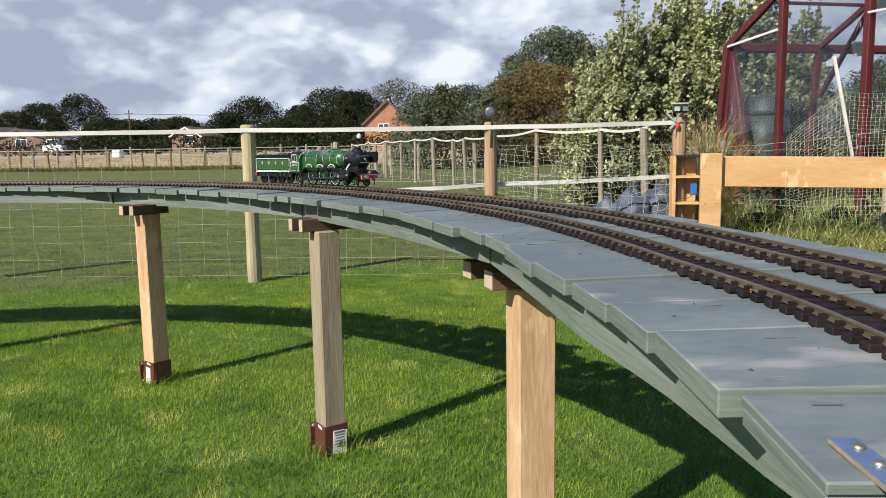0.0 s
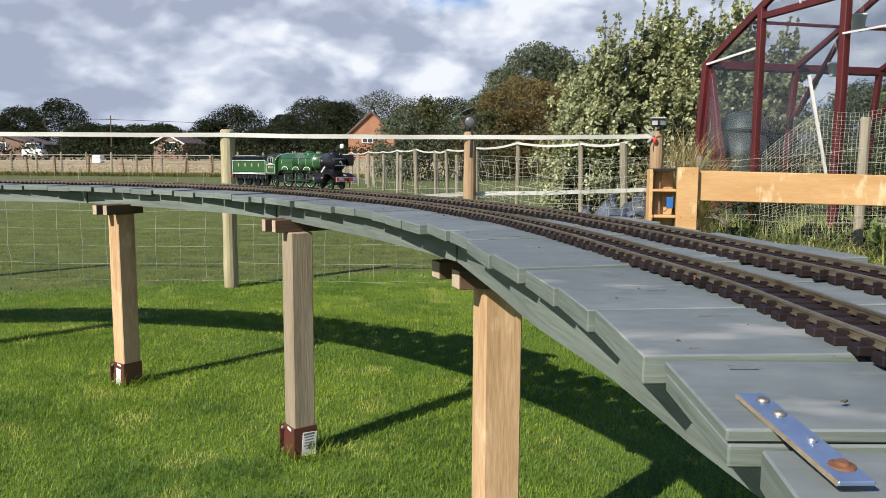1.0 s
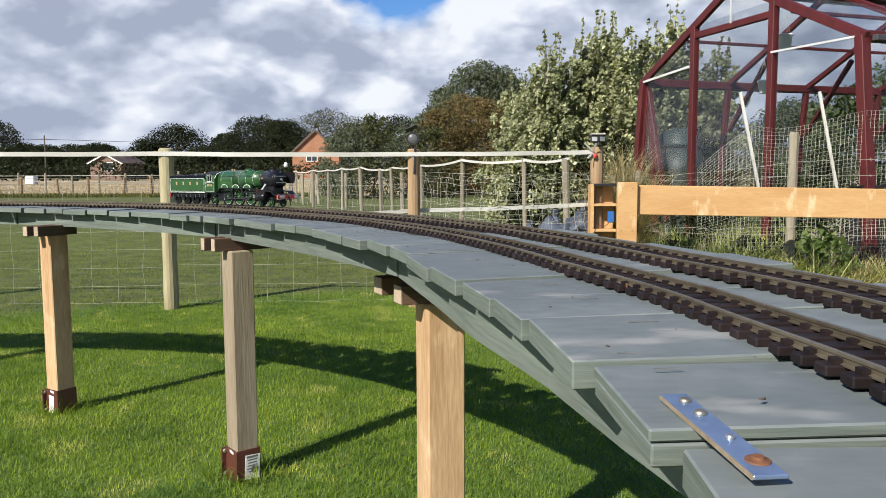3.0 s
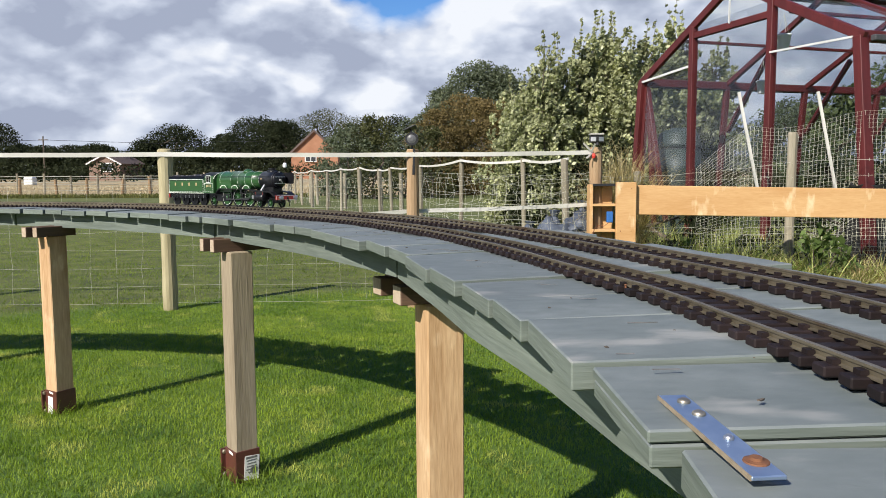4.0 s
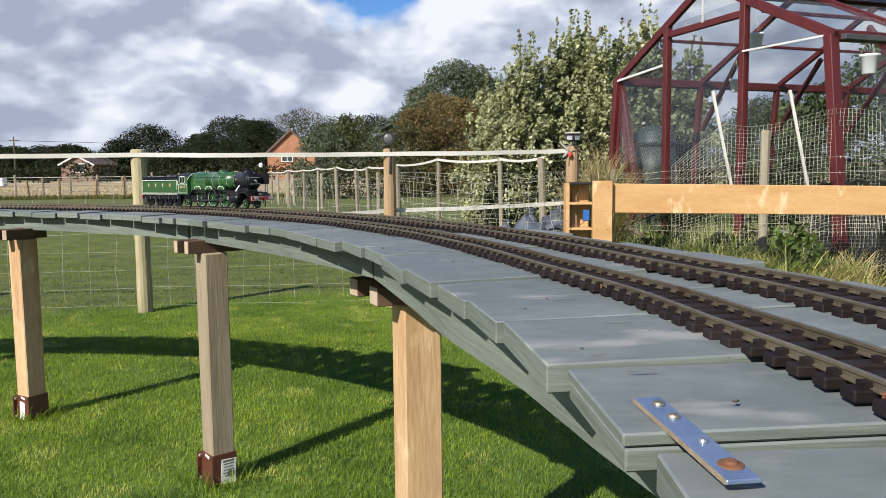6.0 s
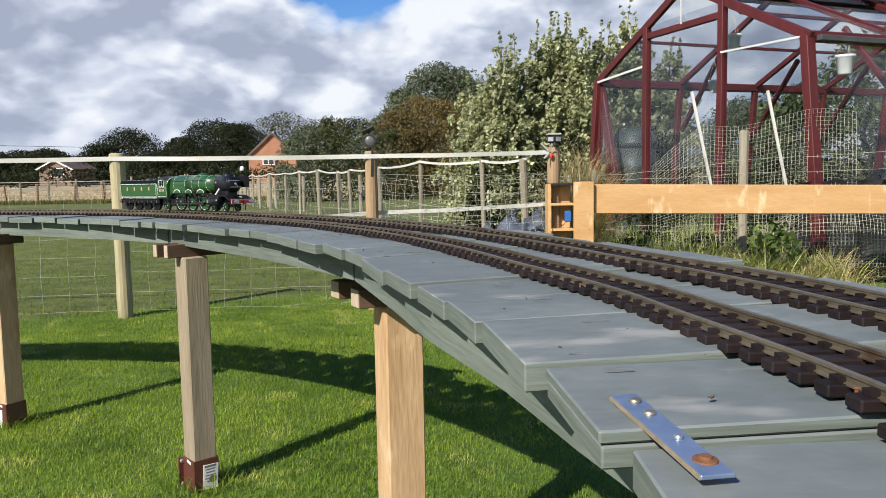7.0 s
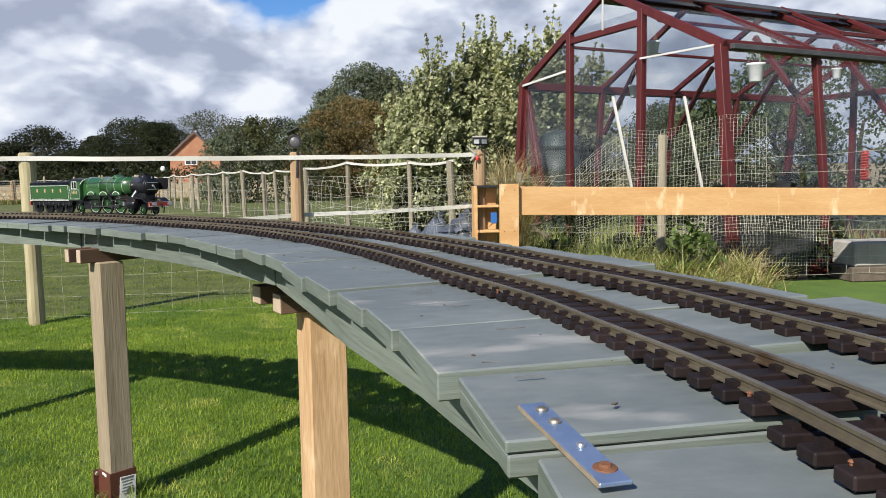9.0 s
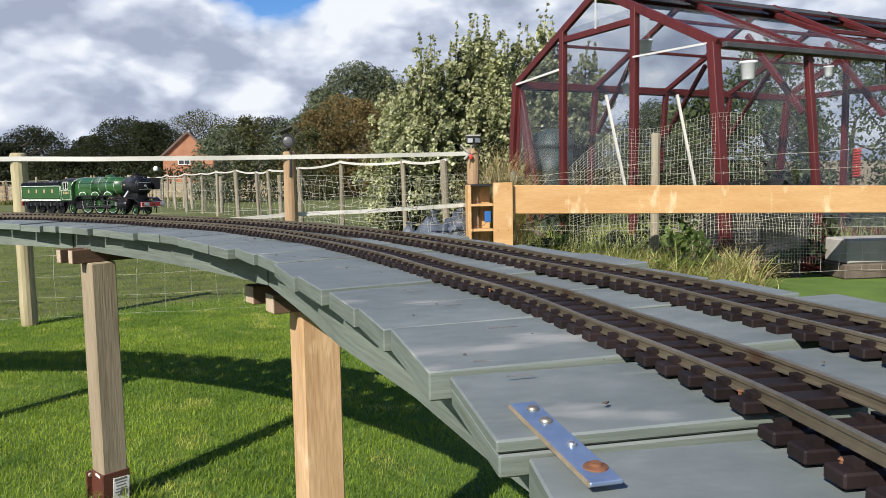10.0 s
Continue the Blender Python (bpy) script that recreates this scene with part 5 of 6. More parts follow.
FAR = [(-98.1, 120, 8.0, 9.0), (-90.9, 120, 8.4, 9.0), (-83.2, 118, 8.0, 7.5), (-74.4, 112, 8.8, 7.5), (-68.1, 112, 9.9, 8.5), (-59.6, 105, 5.9, 7.0), (-53.4, 100, 5.4, 6.0), (-51.6, 104, 5.7, 7.0), (-45.7, 98, 5.5, 6.5),
       (-41.1, 103, 6.4, 6.0), (-38.4, 105, 8.4, 9.2), (-31.9, 98, 5.2, 6.0), (-33.2, 113, 7.6, 6.5), (-28.3, 110, 10.0, 9.2), (-23.1, 104, 8.7, 7.6), (-25.6, 108, 9.2, 6.0), (-21.3, 128, 12.3, 14.0), (-14.2, 120, 11.0, 11.0), (-8.7, 118, 10.3, 10.0)]
for i, (x, y, top, w) in enumerate(FAR):
    tree(x, y, top * 1.02, w * 1.22, M["leaf_olive"] if i in (16, 17) else M["leaf_dark"], 40 + i, "broad olive-green tree on the skyline" if i in (16, 17) else "broad dark green tree on the skyline", clumps=90, per=190, leaf=0.25, low=0.02)

# a low hedge closes the meadow
hedge_centres, rng = [], random.Random(77)
hx = -110.0
while hx < 45:
    y = 88 + 0.05 * hx + rng.uniform(-1.5, 1.5)
    hedge_centres.append((hx, y, land(hx, y) + rng.uniform(0.5, 1.6)))
    hx += 0.55
hedge = leaf_cloud("hedge", hedge_centres, [1.15] * len(hedge_centres), 45, 0.36, M["leaf_dark"], 78, None)
tagged(hedge, "long dark field hedge at the meadow's far edge", "hedge", kind="stuff")

for i, (x, y, top, w) in enumerate([(-4.63, 33, 3.3, 2.4), (-3.41, 33, 3.65, 2.6), (-2.26, 36, 3.7, 2.8), (-1.0, 34, 3.2, 2.4), (-6.1, 39, 3.1, 2.0)]):
    tree(x, y, top, w, M["leaf_olive"] if i % 2 else M["leaf_grey"], 90 + i, "bushy young tree with pale green leaves", "young_tree", clumps=55, per=60, leaf=0.13, low=0.02)
for i, (x, y, top, w, m) in enumerate([(-0.89, 40, 4.5, 3.6, "leaf_brown"), (0.3, 42, 5.5, 4.0, "leaf_brown"), (1.47, 40, 5.0, 3.6, "leaf_brown"), (2.79, 38, 4.9, 3.4, "leaf_brown"), (4.2, 37, 4.6, 3.6, "leaf_brown"), (1.52, 52, 8.8, 6.4, "leaf_grey"), (3.4, 52, 8.4, 5.6, "leaf_grey"), (-0.6, 55, 7.4, 5.0, "leaf_grey"), (5.6, 50, 7.4, 5.0, "leaf_grey"), (9.5, 48, 6.0, 5.0, "leaf_olive"), (14, 46, 5.6, 6.0, "leaf_olive"), (20, 45, 5.4, 7.0, "leaf_grey"), (27, 44, 5.6, 7.0, "leaf_olive")]):
    tree(x, y, top, w, M[m], 120 + i, {"leaf_brown": "brown autumn tree behind the paddock", "leaf_grey": "tall grey-green wind-blown tree", "leaf_olive": "olive-green hedgerow tree behind the garden"}[m], clumps=170 if m == "leaf_grey" else 110, per=130, leaf=0.17 if m == "leaf_grey" else 0.12, low=0.02)


def sallow(x, y, top, seed):
    """An upright sallow: many rods from the ground, clad in pale leaves to their tips."""
    rng = random.Random(seed)
    bush = thing("sallow_bush", None, "tall upright sallow bush with pale wind-blown leaves", "bush", "sallow bushes by the greenhouse")
    centres, radii, tips, tip_radii = [], [], [], []
    for i in range(13):
        a = rng.uniform(0, 6.28)
        bx, by = x + 0.10 * math.cos(a), y + 0.10 * math.sin(a)
        lean = Vector((rng.uniform(-0.24, 0.24), rng.uniform(-0.24, 0.24), 0))
        h = top * (1.03 if i < 2 else rng.uniform(0.72, 0.98))
        pts = []
        for k in range(9):
            f = k / 8
            pts.append(Vector((bx, by, 0)) + lean * f ** 1.4 + Vector((0.10 * f * f, 0, h * f)) + Vector((rng.gauss(0, 0.012), rng.gauss(0, 0.012), 0)))
        bm = bmesh.new()
        for k, (p, q) in enumerate(zip(pts, pts[1:])):
            add_rod(bm, p, q, 0.022 * (1 - k / 8.5), 0.022 * (1 - (k + 1) / 8.5), 5)
        part("stem", bm, M["bark"], bush)
        for k in range(34):
            f = rng.uniform(0.06, 0.90)
            j = min(7, int(f * 8))
            p = pts[j].lerp(pts[j + 1], f * 8 - j)
            w = 0.25 * math.sin(math.pi * min(1.0, 0.25 + 0.75 * f)) ** 0.8 + 0.035
            centres.append(p + Vector((rng.gauss(0, w * 0.7), rng.gauss(0, w * 0.7), rng.gauss(0, 0.04))))
            q = 0.038 + 0.085 * (1 - f)
            radii.append((q, q, 1.7 * q))
        for k in range(26):
            f = 0.58 + 0.42 * (k + rng.random()) / 26
            j = min(7, int(f * 8))
            p = pts[j].lerp(pts[j + 1], f * 8 - j)
            tips.append(p + Vector((rng.gauss(0, 0.012), rng.gauss(0, 0.012), 0)))
            tip_radii.append(0.040 - 0.022 * f)
    leaf_cloud("shoot_leaves", tips, tip_radii, 8, 0.056, M["leaf_pale"], seed + 50, bush, 0.48, wind=(0.6, 0, 0.9))
    leaf_cloud("leaves", centres, radii, 40, 0.062, M["leaf_pale"], seed, bush, 0.62, wind=(0.9, 0, 0.45))


for i, (x, y, top) in enumerate([(0.95, 11.2, 2.2), (1.31, 11.0, 2.8), (1.68, 11.3, 3.06), (2.05, 11.5, 3.25), (2.35, 11.2, 3.2), (2.66, 11.0, 3.0), (3.1, 11.4, 3.3), (3.49, 11.6, 2.95), (4.0, 12.0, 2.9), (1.1, 11.9, 2.4), (1.9, 12.1, 2.7), (2.8, 12.2, 2.8)]):
    sallow(x, y, top, 200 + i)
for i, (x, y, top, w) in enumerate([(2.3, 11.0, 1.5, 1.6), (3.2, 10.9, 1.6, 1.6), (1.4, 10.9, 1.2, 1.3), (6.7, 11.0, 2.8, 2.2), (8.4, 11.5, 3.0, 2.4), (5.5, 10.6, 2.2, 1.8), (10.5, 12, 3.1, 2.6), (7.6, 12.4, 3.3, 2.4), (12.8, 12.8, 3.3, 2.8), (9.4, 10.6, 2.3, 2.0)]):
    tree(x, y, top, w, M["leaf_dark"] if i < 3 else M["leaf_garden"], 230 + i, "dense dark green shrub under the sallows" if i < 3 else "leafy green garden shrub beyond the greenhouse", "shrub", clumps=60, per=70, leaf=0.075, low=0.0, category="shrub")


# ---- rough growth ----
def tussock(name, mat, label, count, area, height, width, seed, lean=0.5, category="grass"):
    return blades(name, mat, label, count, area, height, width, seed, None, lean, category)


def arching(name, mat, label, tufts, per, length, width, seed, upright=0.75, category="grass", tip=1.3, bend_by=(0.5, 2.4)):
    """Tufts (x, y, spread) of long blades that rise and bow over at their tips."""
    rng = np.random.default_rng(seed)
    c = np.repeat(np.array(tufts, float), per, axis=0)
    k = len(c)
    base = np.c_[c[:, :2] + rng.normal(0, 1, (k, 2)) * c[:, 2:3], np.zeros(k)]
    a = rng.uniform(0, 2 * np.pi, k)
    out = np.stack([np.cos(a), np.sin(a), np.zeros(k)], 1)
    side = np.stack([-np.sin(a), np.cos(a), np.zeros(k)], 1) * (width * rng.uniform(0.6, 1.3, k))[:, None]
    s = length * rng.uniform(0.45, 1.15, k)
    start = upright * np.pi / 2 + rng.normal(0, 0.18, k)
    bow = rng.uniform(*bend_by, k)
    rows, p = [], base
    for i in range(6):
        w = (1.0, 0.95, 0.85, 0.68, 0.42, 0.06)[i]
        rows += [p - side * w, p + side * w]
        g = start - bow * (i / 5) ** tip
        p = p + (out * np.cos(g)[:, None] + np.array((0, 0, 1.0)) * np.sin(g)[:, None]) * (s / 5)[:, None]
    v = np.stack(rows, 1)
    v[:, :, 2] = np.maximum(v[:, :, 2], 0.004)
    v = v.reshape(-1, 3)
    n = 12 * np.arange(k)[:, None]
    q = np.concatenate([n + [2 * i, 2 * i + 1, 2 * i + 3, 2 * i + 2] for i in range(5)], 1).ravel()
    me = bpy.data.meshes.new(name)
    me.vertices.add(len(v)); me.vertices.foreach_set("co", v.ravel())
    me.loops.add(len(q)); me.loops.foreach_set("vertex_index", q)
    me.polygons.add(5 * k); me.polygons.foreach_set("loop_start", np.arange(5 * k) * 4)
    me.update(calc_edges=True)
    me.materials.append(mat)
    return tagged(new(name, me), label, category, kind="stuff")


def strewn(count, area, spread, seed):
    rng = random.Random(seed)
    return [(rng.uniform(area[0], area[1]), rng.uniform(area[2], area[3]), spread * rng.uniform(0.5, 1.5)) for _ in range(count)]


arching("rank_grass", M["tall_grass"], "rank arching green and yellow grass under the timber rail", strewn(150, (1.22, 2.95, 4.95, 5.5), 0.05, 31), 40, 0.37, 0.0052, 31, 0.68)
arching("rank_grass", M["tall_grass"], "rank arching green grass in front of the rail", strewn(90, (1.28, 2.75, 4.6, 5.05), 0.05, 36), 40, 0.27, 0.0038, 36, 0.6)
arching("dry_grass", M["straw"], "dry straw-coloured grass stems by the wire fence", strewn(100, (1.25, 2.95, 4.8, 5.4), 0.06, 32), 30, 0.42, 0.0032, 32, 0.62)
arching("dry_grass", M["straw"], "tangled tuft of dry grass behind the gate post", [(1.19, 5.58, 0.03), (1.25, 5.60, 0.035), (1.31, 5.60, 0.03)], 620, 1.08, 0.0038, 33, 0.97, tip=3.0, bend_by=(1.2, 3.4))
arching("rank_grass", M["tall_grass"], "tall rank grass reaching the timber rail", strewn(60, (1.24, 2.5, 5.2, 5.7), 0.04, 37), 30, 0.52, 0.0045, 37, 0.78)
arching("dry_grass", M["straw"], "pale heap of dead grass beside the old stake", [(2.88, 5.2, 0.06), (2.95, 5.25, 0.05), (2.2, 5.2, 0.06), (1.6, 5.15, 0.06)], 160, 0.42, 0.0026, 38, 0.8)
tussock("rank_grass", M["tall_grass"], "rank grass along the greenhouse wall", 5000, (1.6, 5.2, 5.9, 9.5), 0.36, 0.004, 34)
tussock("verge_grass", M["verge"], "rough olive grass along the foot of the field fence", 16000, (-50, -7, 36.6, 38.4), 0.20, 0.016, 42, 0.9)
tussock("meadow_grass", M["meadow"], "tall dry meadow grass behind the field fence", 90000, (-75, 30, 43, 66), 0.15, 0.009, 35, 0.8)

arching("coarse_grass", M["blade_coarse"], "coarse darker grass in patches on the lawn", [(x + p, y + q, s) for x, y, w in ((-1.15, 1.55, 0.16), (-1.0, 1.75, 0.14), (-0.62, 1.6, 0.14), (-0.75, 1.85, 0.10), (-1.45, 1.7, 0.12), (-0.3, 1.7, 0.16), (-0.2, 2.2, 0.14), (-1.7, 2.3, 0.15), (-1.05, 2.45, 0.12), (0.2, 2.0, 0.14)) for p, q, s in strewn(26, (-w, w, -w, w), 0.022, int(100 * (3 + x + y)))], 16, 0.036, 0.0011, 41, 0.62)
arching("lawn_tufts", M["blade"], "longer lawn grass round the post sockets", [(x + 0.075 * math.cos(k * 0.9), y + 0.075 * math.sin(k * 0.9), 0.018) for x, y, *_ in POSTS for k in range(7)], 26, 0.075, 0.0014, 39, 0.7)

bramble = thing("bramble", None, "green leafy bramble by the old stake", "bramble")
rng = random.Random(17)
for k in range(5):
    a = k * 1.3
    part("stem", wire(bmesh.new(), [(2.52, 5.16, 0), (2.52 + 0.05 * math.cos(a), 5.16 + 0.03 * math.sin(a), 0.2), (2.54 + 0.13 * math.cos(a), 5.15 + 0.07 * math.sin(a), 0.36)], 0.004, 5), M["bark"], bramble)
leaf_cloud("leaves", [(2.54 + rng.gauss(0, 0.085), 5.15 + rng.gauss(0, 0.05), 0.28 + rng.gauss(0, 0.085)) for _ in range(26)], [0.06] * 26, 12, 0.070, M["leaf_bush"], 18, bramble, 0.5)

for i, (x, y, top, w) in enumerate([(1.75, 5.9, 0.36, 0.7), (2.35, 5.9, 0.40, 0.8), (2.0, 7.0, 0.7, 1.0), (3.2, 6.3, 0.75, 1.0), (3.9, 6.0, 0.6, 1.0), (4.4, 6.9, 0.9, 1.0)]):
    tree(x, y, top, w, M["leaf_dark"], 260 + i, "dark tangle of weeds and brambles by the greenhouse", "weeds", clumps=26, per=60, leaf=0.06, low=0.0, category="weeds")

for i, (x, y, top, w) in enumerate([(1.45, 5.25, 0.30, 0.35), (1.95, 5.2, 0.26, 0.4), (2.3, 5.15, 0.24, 0.35), (1.7, 5.5, 0.40, 0.4)]):
    tree(x, y, top, w, M["leaf_bush"], 290 + i, "low leafy green weeds under the timber rail", "weeds", clumps=14, per=26, leaf=0.065, low=0.0, category="weeds")

# ---- far houses and small things in the distance ----
def gabled_house(x, y, width, depth, eaves, ridge, label, turn=0.0, windows=((0, 1.2),)):
    z = land(x, y) - 0.3
    h = thing("house", Matrix.Translation((x, y, z)) @ Matrix.Rotation(radians(turn), 4, "Z"), label, "house")
    e, r, w, d = eaves - z, ridge - z, width / 2, depth
    bm = bmesh.new()
    f = [bm.verts.new(p) for p in ((-w, 0, 0), (w, 0, 0), (w, 0, e), (0, 0, r), (-w, 0, e))]
    b = [bm.verts.new(p + Vector((0, d, 0))) for p in (v.co for v in f)]
    bm.faces.new(f); bm.faces.new(b[::-1])
    for i in range(5):
        bm.faces.new((f[i], b[i], b[(i + 1) % 5], f[(i + 1) % 5]))
    # low houses take the brick colour with shade painted in
    part("wall", bm, M["brick"] if eaves > 3.3 else M["brick_shaded"], h, "orange brick wall" if eaves > 3.3 else "brick wall in a dull brown that includes its shade")
    s = (r - e) / w
    for side in (-1, 1):
        part("roof", bar((side * (w + 0.35), d / 2, e - 0.35 * s + 0.12), (0, d / 2, r + 0.12), d + 0.5, 0.14), M["tile"], h, "brown tiled roof slope")
        part("bargeboard", bar((side * (w + 0.35), -0.30, e - 0.35 * s), (0, -0.30, r), 0.06, 0.15), M["far_white"] if 2.8 < eaves < 3.3 else M["tile"], h)
    for wx, wz in windows:
        win = part("window", box((1.5, 0.10, 1.1), (wx, -0.06, wz)), M["far_white"], h, "white window frame")
        part("window_pane", box((0.58, 0.04, 0.9), (wx - 0.34, -0.13, wz)), M["window"], win)
        part("window_pane", box((0.58, 0.04, 0.9), (wx + 0.34, -0.13, wz)), M["window"], win)


gabled_house(-18.2, 100, 6.0, 9, 4.3, 7.1, "orange brick house with a steep brown gable", 6, ((-0.5, 3.0),))
gabled_house(-42.6, 93, 3.8, 7, 2.9, 3.95, "low orange brick bungalow with white bargeboards", 0, ((0.3, 1.9),))
gabled_house(-66.5, 95, 9.0, 8, 2.7, 4.1, "low brick bungalow among the trees", 12, ((0.3, 1.8),))
gabled_house(-74.5, 96, 7.0, 8, 2.75, 4.6, "low brick bungalow among the trees", -10, ((0.0, 1.8),))


def far_car(x, y, mat, label, tall=1.5, length=4.2):
    z = land(x, y)
    car = thing("car", Matrix.Translation((x, y, z)), label, "car")
    bm = box((length, 1.7, tall * 0.45), (0, 0, tall * 0.42), None, 0.12)
    part("body", bm, mat, car)
    part("cabin", box((length * 0.55, 1.5, tall * 0.42), (-length * 0.05, 0, tall * 0.82), None, 0.14), mat, car)
    part("windscreen", box((length * 0.45, 1.56, tall * 0.26), (-length * 0.05, 0, tall * 0.84), None, 0.05), M["window"], car)
    for s in (-1, 1):
        for t in (-1, 1):
            part("wheel", lathe(bmesh.new(), [(-0.1, 0.32), (0.1, 0.32)], 14, "y", (s * length * 0.3, t * 0.8, 0.32)), M["black"], car)


far_car(-55.5, 86, M["far_white"], "white van parked beyond the meadow", 1.9, 2.6)
far_car(-66.0, 86, M["steel"], "silver car parked beyond the meadow", 1.5, 3.4)
trough = thing("water_tank", None, "small white water tank in the meadow", "tank")
part("tank_body", box((0.85, 0.8, 0.75), (-39.0, 70, land(-39, 70) + 0.375), None, 0.08), M["far_white"], trough)
mast = thing("telegraph_pole", None, "thin dark telegraph pole with a crossarm", "pole")
part("pole", rod((-52.1, 97, 0.5), (-52.1, 97, 6.5), 0.10, 0.08), M["bark"], mast)
part("crossarm", box((1.2, 0.1, 0.12), (-52.1, 97, 6.0)), M["bark"], mast)
part("line_wire", wire(bmesh.new(), [(-90, 97, 5.9), (-71, 97, 5.5), (-52.1, 97, 6.0), (-38, 97, 5.5), (-24, 99, 5.8)], 0.03, 3), M["black"], mast)
pony_sign = thing("white_marker", None, "small white marker on the paddock fence corner", "marker")
part("marker_board", lathe(bmesh.new(), [(1.34, 0.05), (1.38, 0.09), (1.48, 0.09), (1.54, 0.05)], 9, "z", (-7.06, 31.9, 0)), M["white_plastic"], pony_sign)


# ---- the model locomotive and its tender ----
K = 0.0300        # model metres for one metre of the real engine


def kv(*p):
    return tuple(K * v for v in p)


def spoked_wheel(parent, x, side, dia, spokes, name="wheel", weight=0.0, y=0.70):
    """Green spoked wheel with a black tyre, a white line and a boss; side -1 is the engine's right-hand side."""
    r = dia / 2
    hub = Vector(kv(x, side * y, r))
    w = part(name, lathe(bmesh.new(), [(v[0] * K, v[1] * K) for v in ((-0.10, r * 0.86), (-0.10, r * 1.035), (-0.055, r * 1.035), (-0.05, r), (0.07, r), (0.07, r * 0.86), (-0.10, r * 0.86))], 32, "y", hub, False), M["loco_black"], parent, "black tyre of a spoked wheel")
    out = side * 0.02
    spoke = bmesh.new()
    for i in range(spokes):
        a = 2 * math.pi * i / spokes
        d = Vector((math.cos(a), 0, math.sin(a)))
        add_bar(spoke, hub + d * K * r * 0.12, hub + d * K * r * 0.88, 0.05 * K, 0.06 * K, (0, 1, 0))
    part("spokes", spoke, M["loco_green"], w, "green painted spokes")
    line = bmesh.new()
    lathe(line, [(side * 0.066 * K, r * 0.822 * K), (side * 0.074 * K, r * 0.822 * K), (side * 0.074 * K, r * 0.842 * K), (side * 0.066 * K, r * 0.842 * K)], 32, "y", hub, False)
    part("white_line", line, M["loco_white"], w)
    part("boss", lathe(bmesh.new(), [(-0.08 * K, 0.17 * K), (0.09 * K, 0.17 * K), (0.10 * K, 0.10 * K)] if side > 0 else [(-0.10 * K, 0.10 * K), (-0.09 * K, 0.17 * K), (0.08 * K, 0.17 * K)], 14, "y", hub), M["loco_green"], w)
    part("axle_end", lathe(bmesh.new(), sorted([(side * 0.09 * K, 0.075 * K), (side * 0.12 * K, 0.06 * K)]), 10, "y", hub), M["steel"], w)
    if weight:
        part("balance_weight", box(kv(r * 0.9, 0.05, r * 0.34), hub + Vector(kv(0, side * 0.03, -r * 0.66)), None, 0.0012), M["loco_green"], w)
    return w


def lined_panel(parent, x0, x1, z0, z1, y, side, t=0.035):
    """Two thin white lines round a panel on the side at y."""
    for inset in (0.0, 0.10):
        a0, a1, b0, b1 = x0 + inset, x1 - inset, z0 + inset, z1 - inset
        bm = bmesh.new()
        for p, q in (((a0, b0), (a1, b0)), ((a0, b1), (a1, b1)), ((a0, b0), (a0, b1)), ((a1, b0), (a1, b1))):
            cx, cz = (p[0] + q[0]) / 2, (p[1] + q[1]) / 2
            add_box(bm, kv(abs(q[0] - p[0]) + t, 0.012, abs(q[1] - p[1]) + t), kv(cx, side * (y + 0.010), cz))
        part("lining", bm, M["loco_white"] if inset == 0 else M["loco_black"], parent)


def ring(parent, x, r, z=2.84, t=0.018, mat="loco_white"):
    bm = bmesh.new()
    lathe(bm, [((x - t / 2) * K, r * K), ((x - t / 2) * K, (r + 0.018) * K), ((x + t / 2) * K, (r + 0.018) * K), ((x + t / 2) * K, r * K)], 36, "x", (0, 0, z * K), False)
    part("boiler_band", bm, M[mat], parent)


def outline(bm, profile, y0, y1):
    """A flat plate of the given (x, z) outline between two y."""
    f = [bm.verts.new(kv(x, y0, z)) for x, z in profile]
    b = [bm.verts.new(kv(x, y1, z)) for x, z in profile]
    bm.faces.new(f); bm.faces.new(b[::-1])
    for i in range(len(f)):
        j = (i + 1) % len(f)
        bm.faces.new((f[i], b[i], b[j], f[j]))
    bmesh.ops.recalc_face_normals(bm, faces=bm.faces)
    return bm


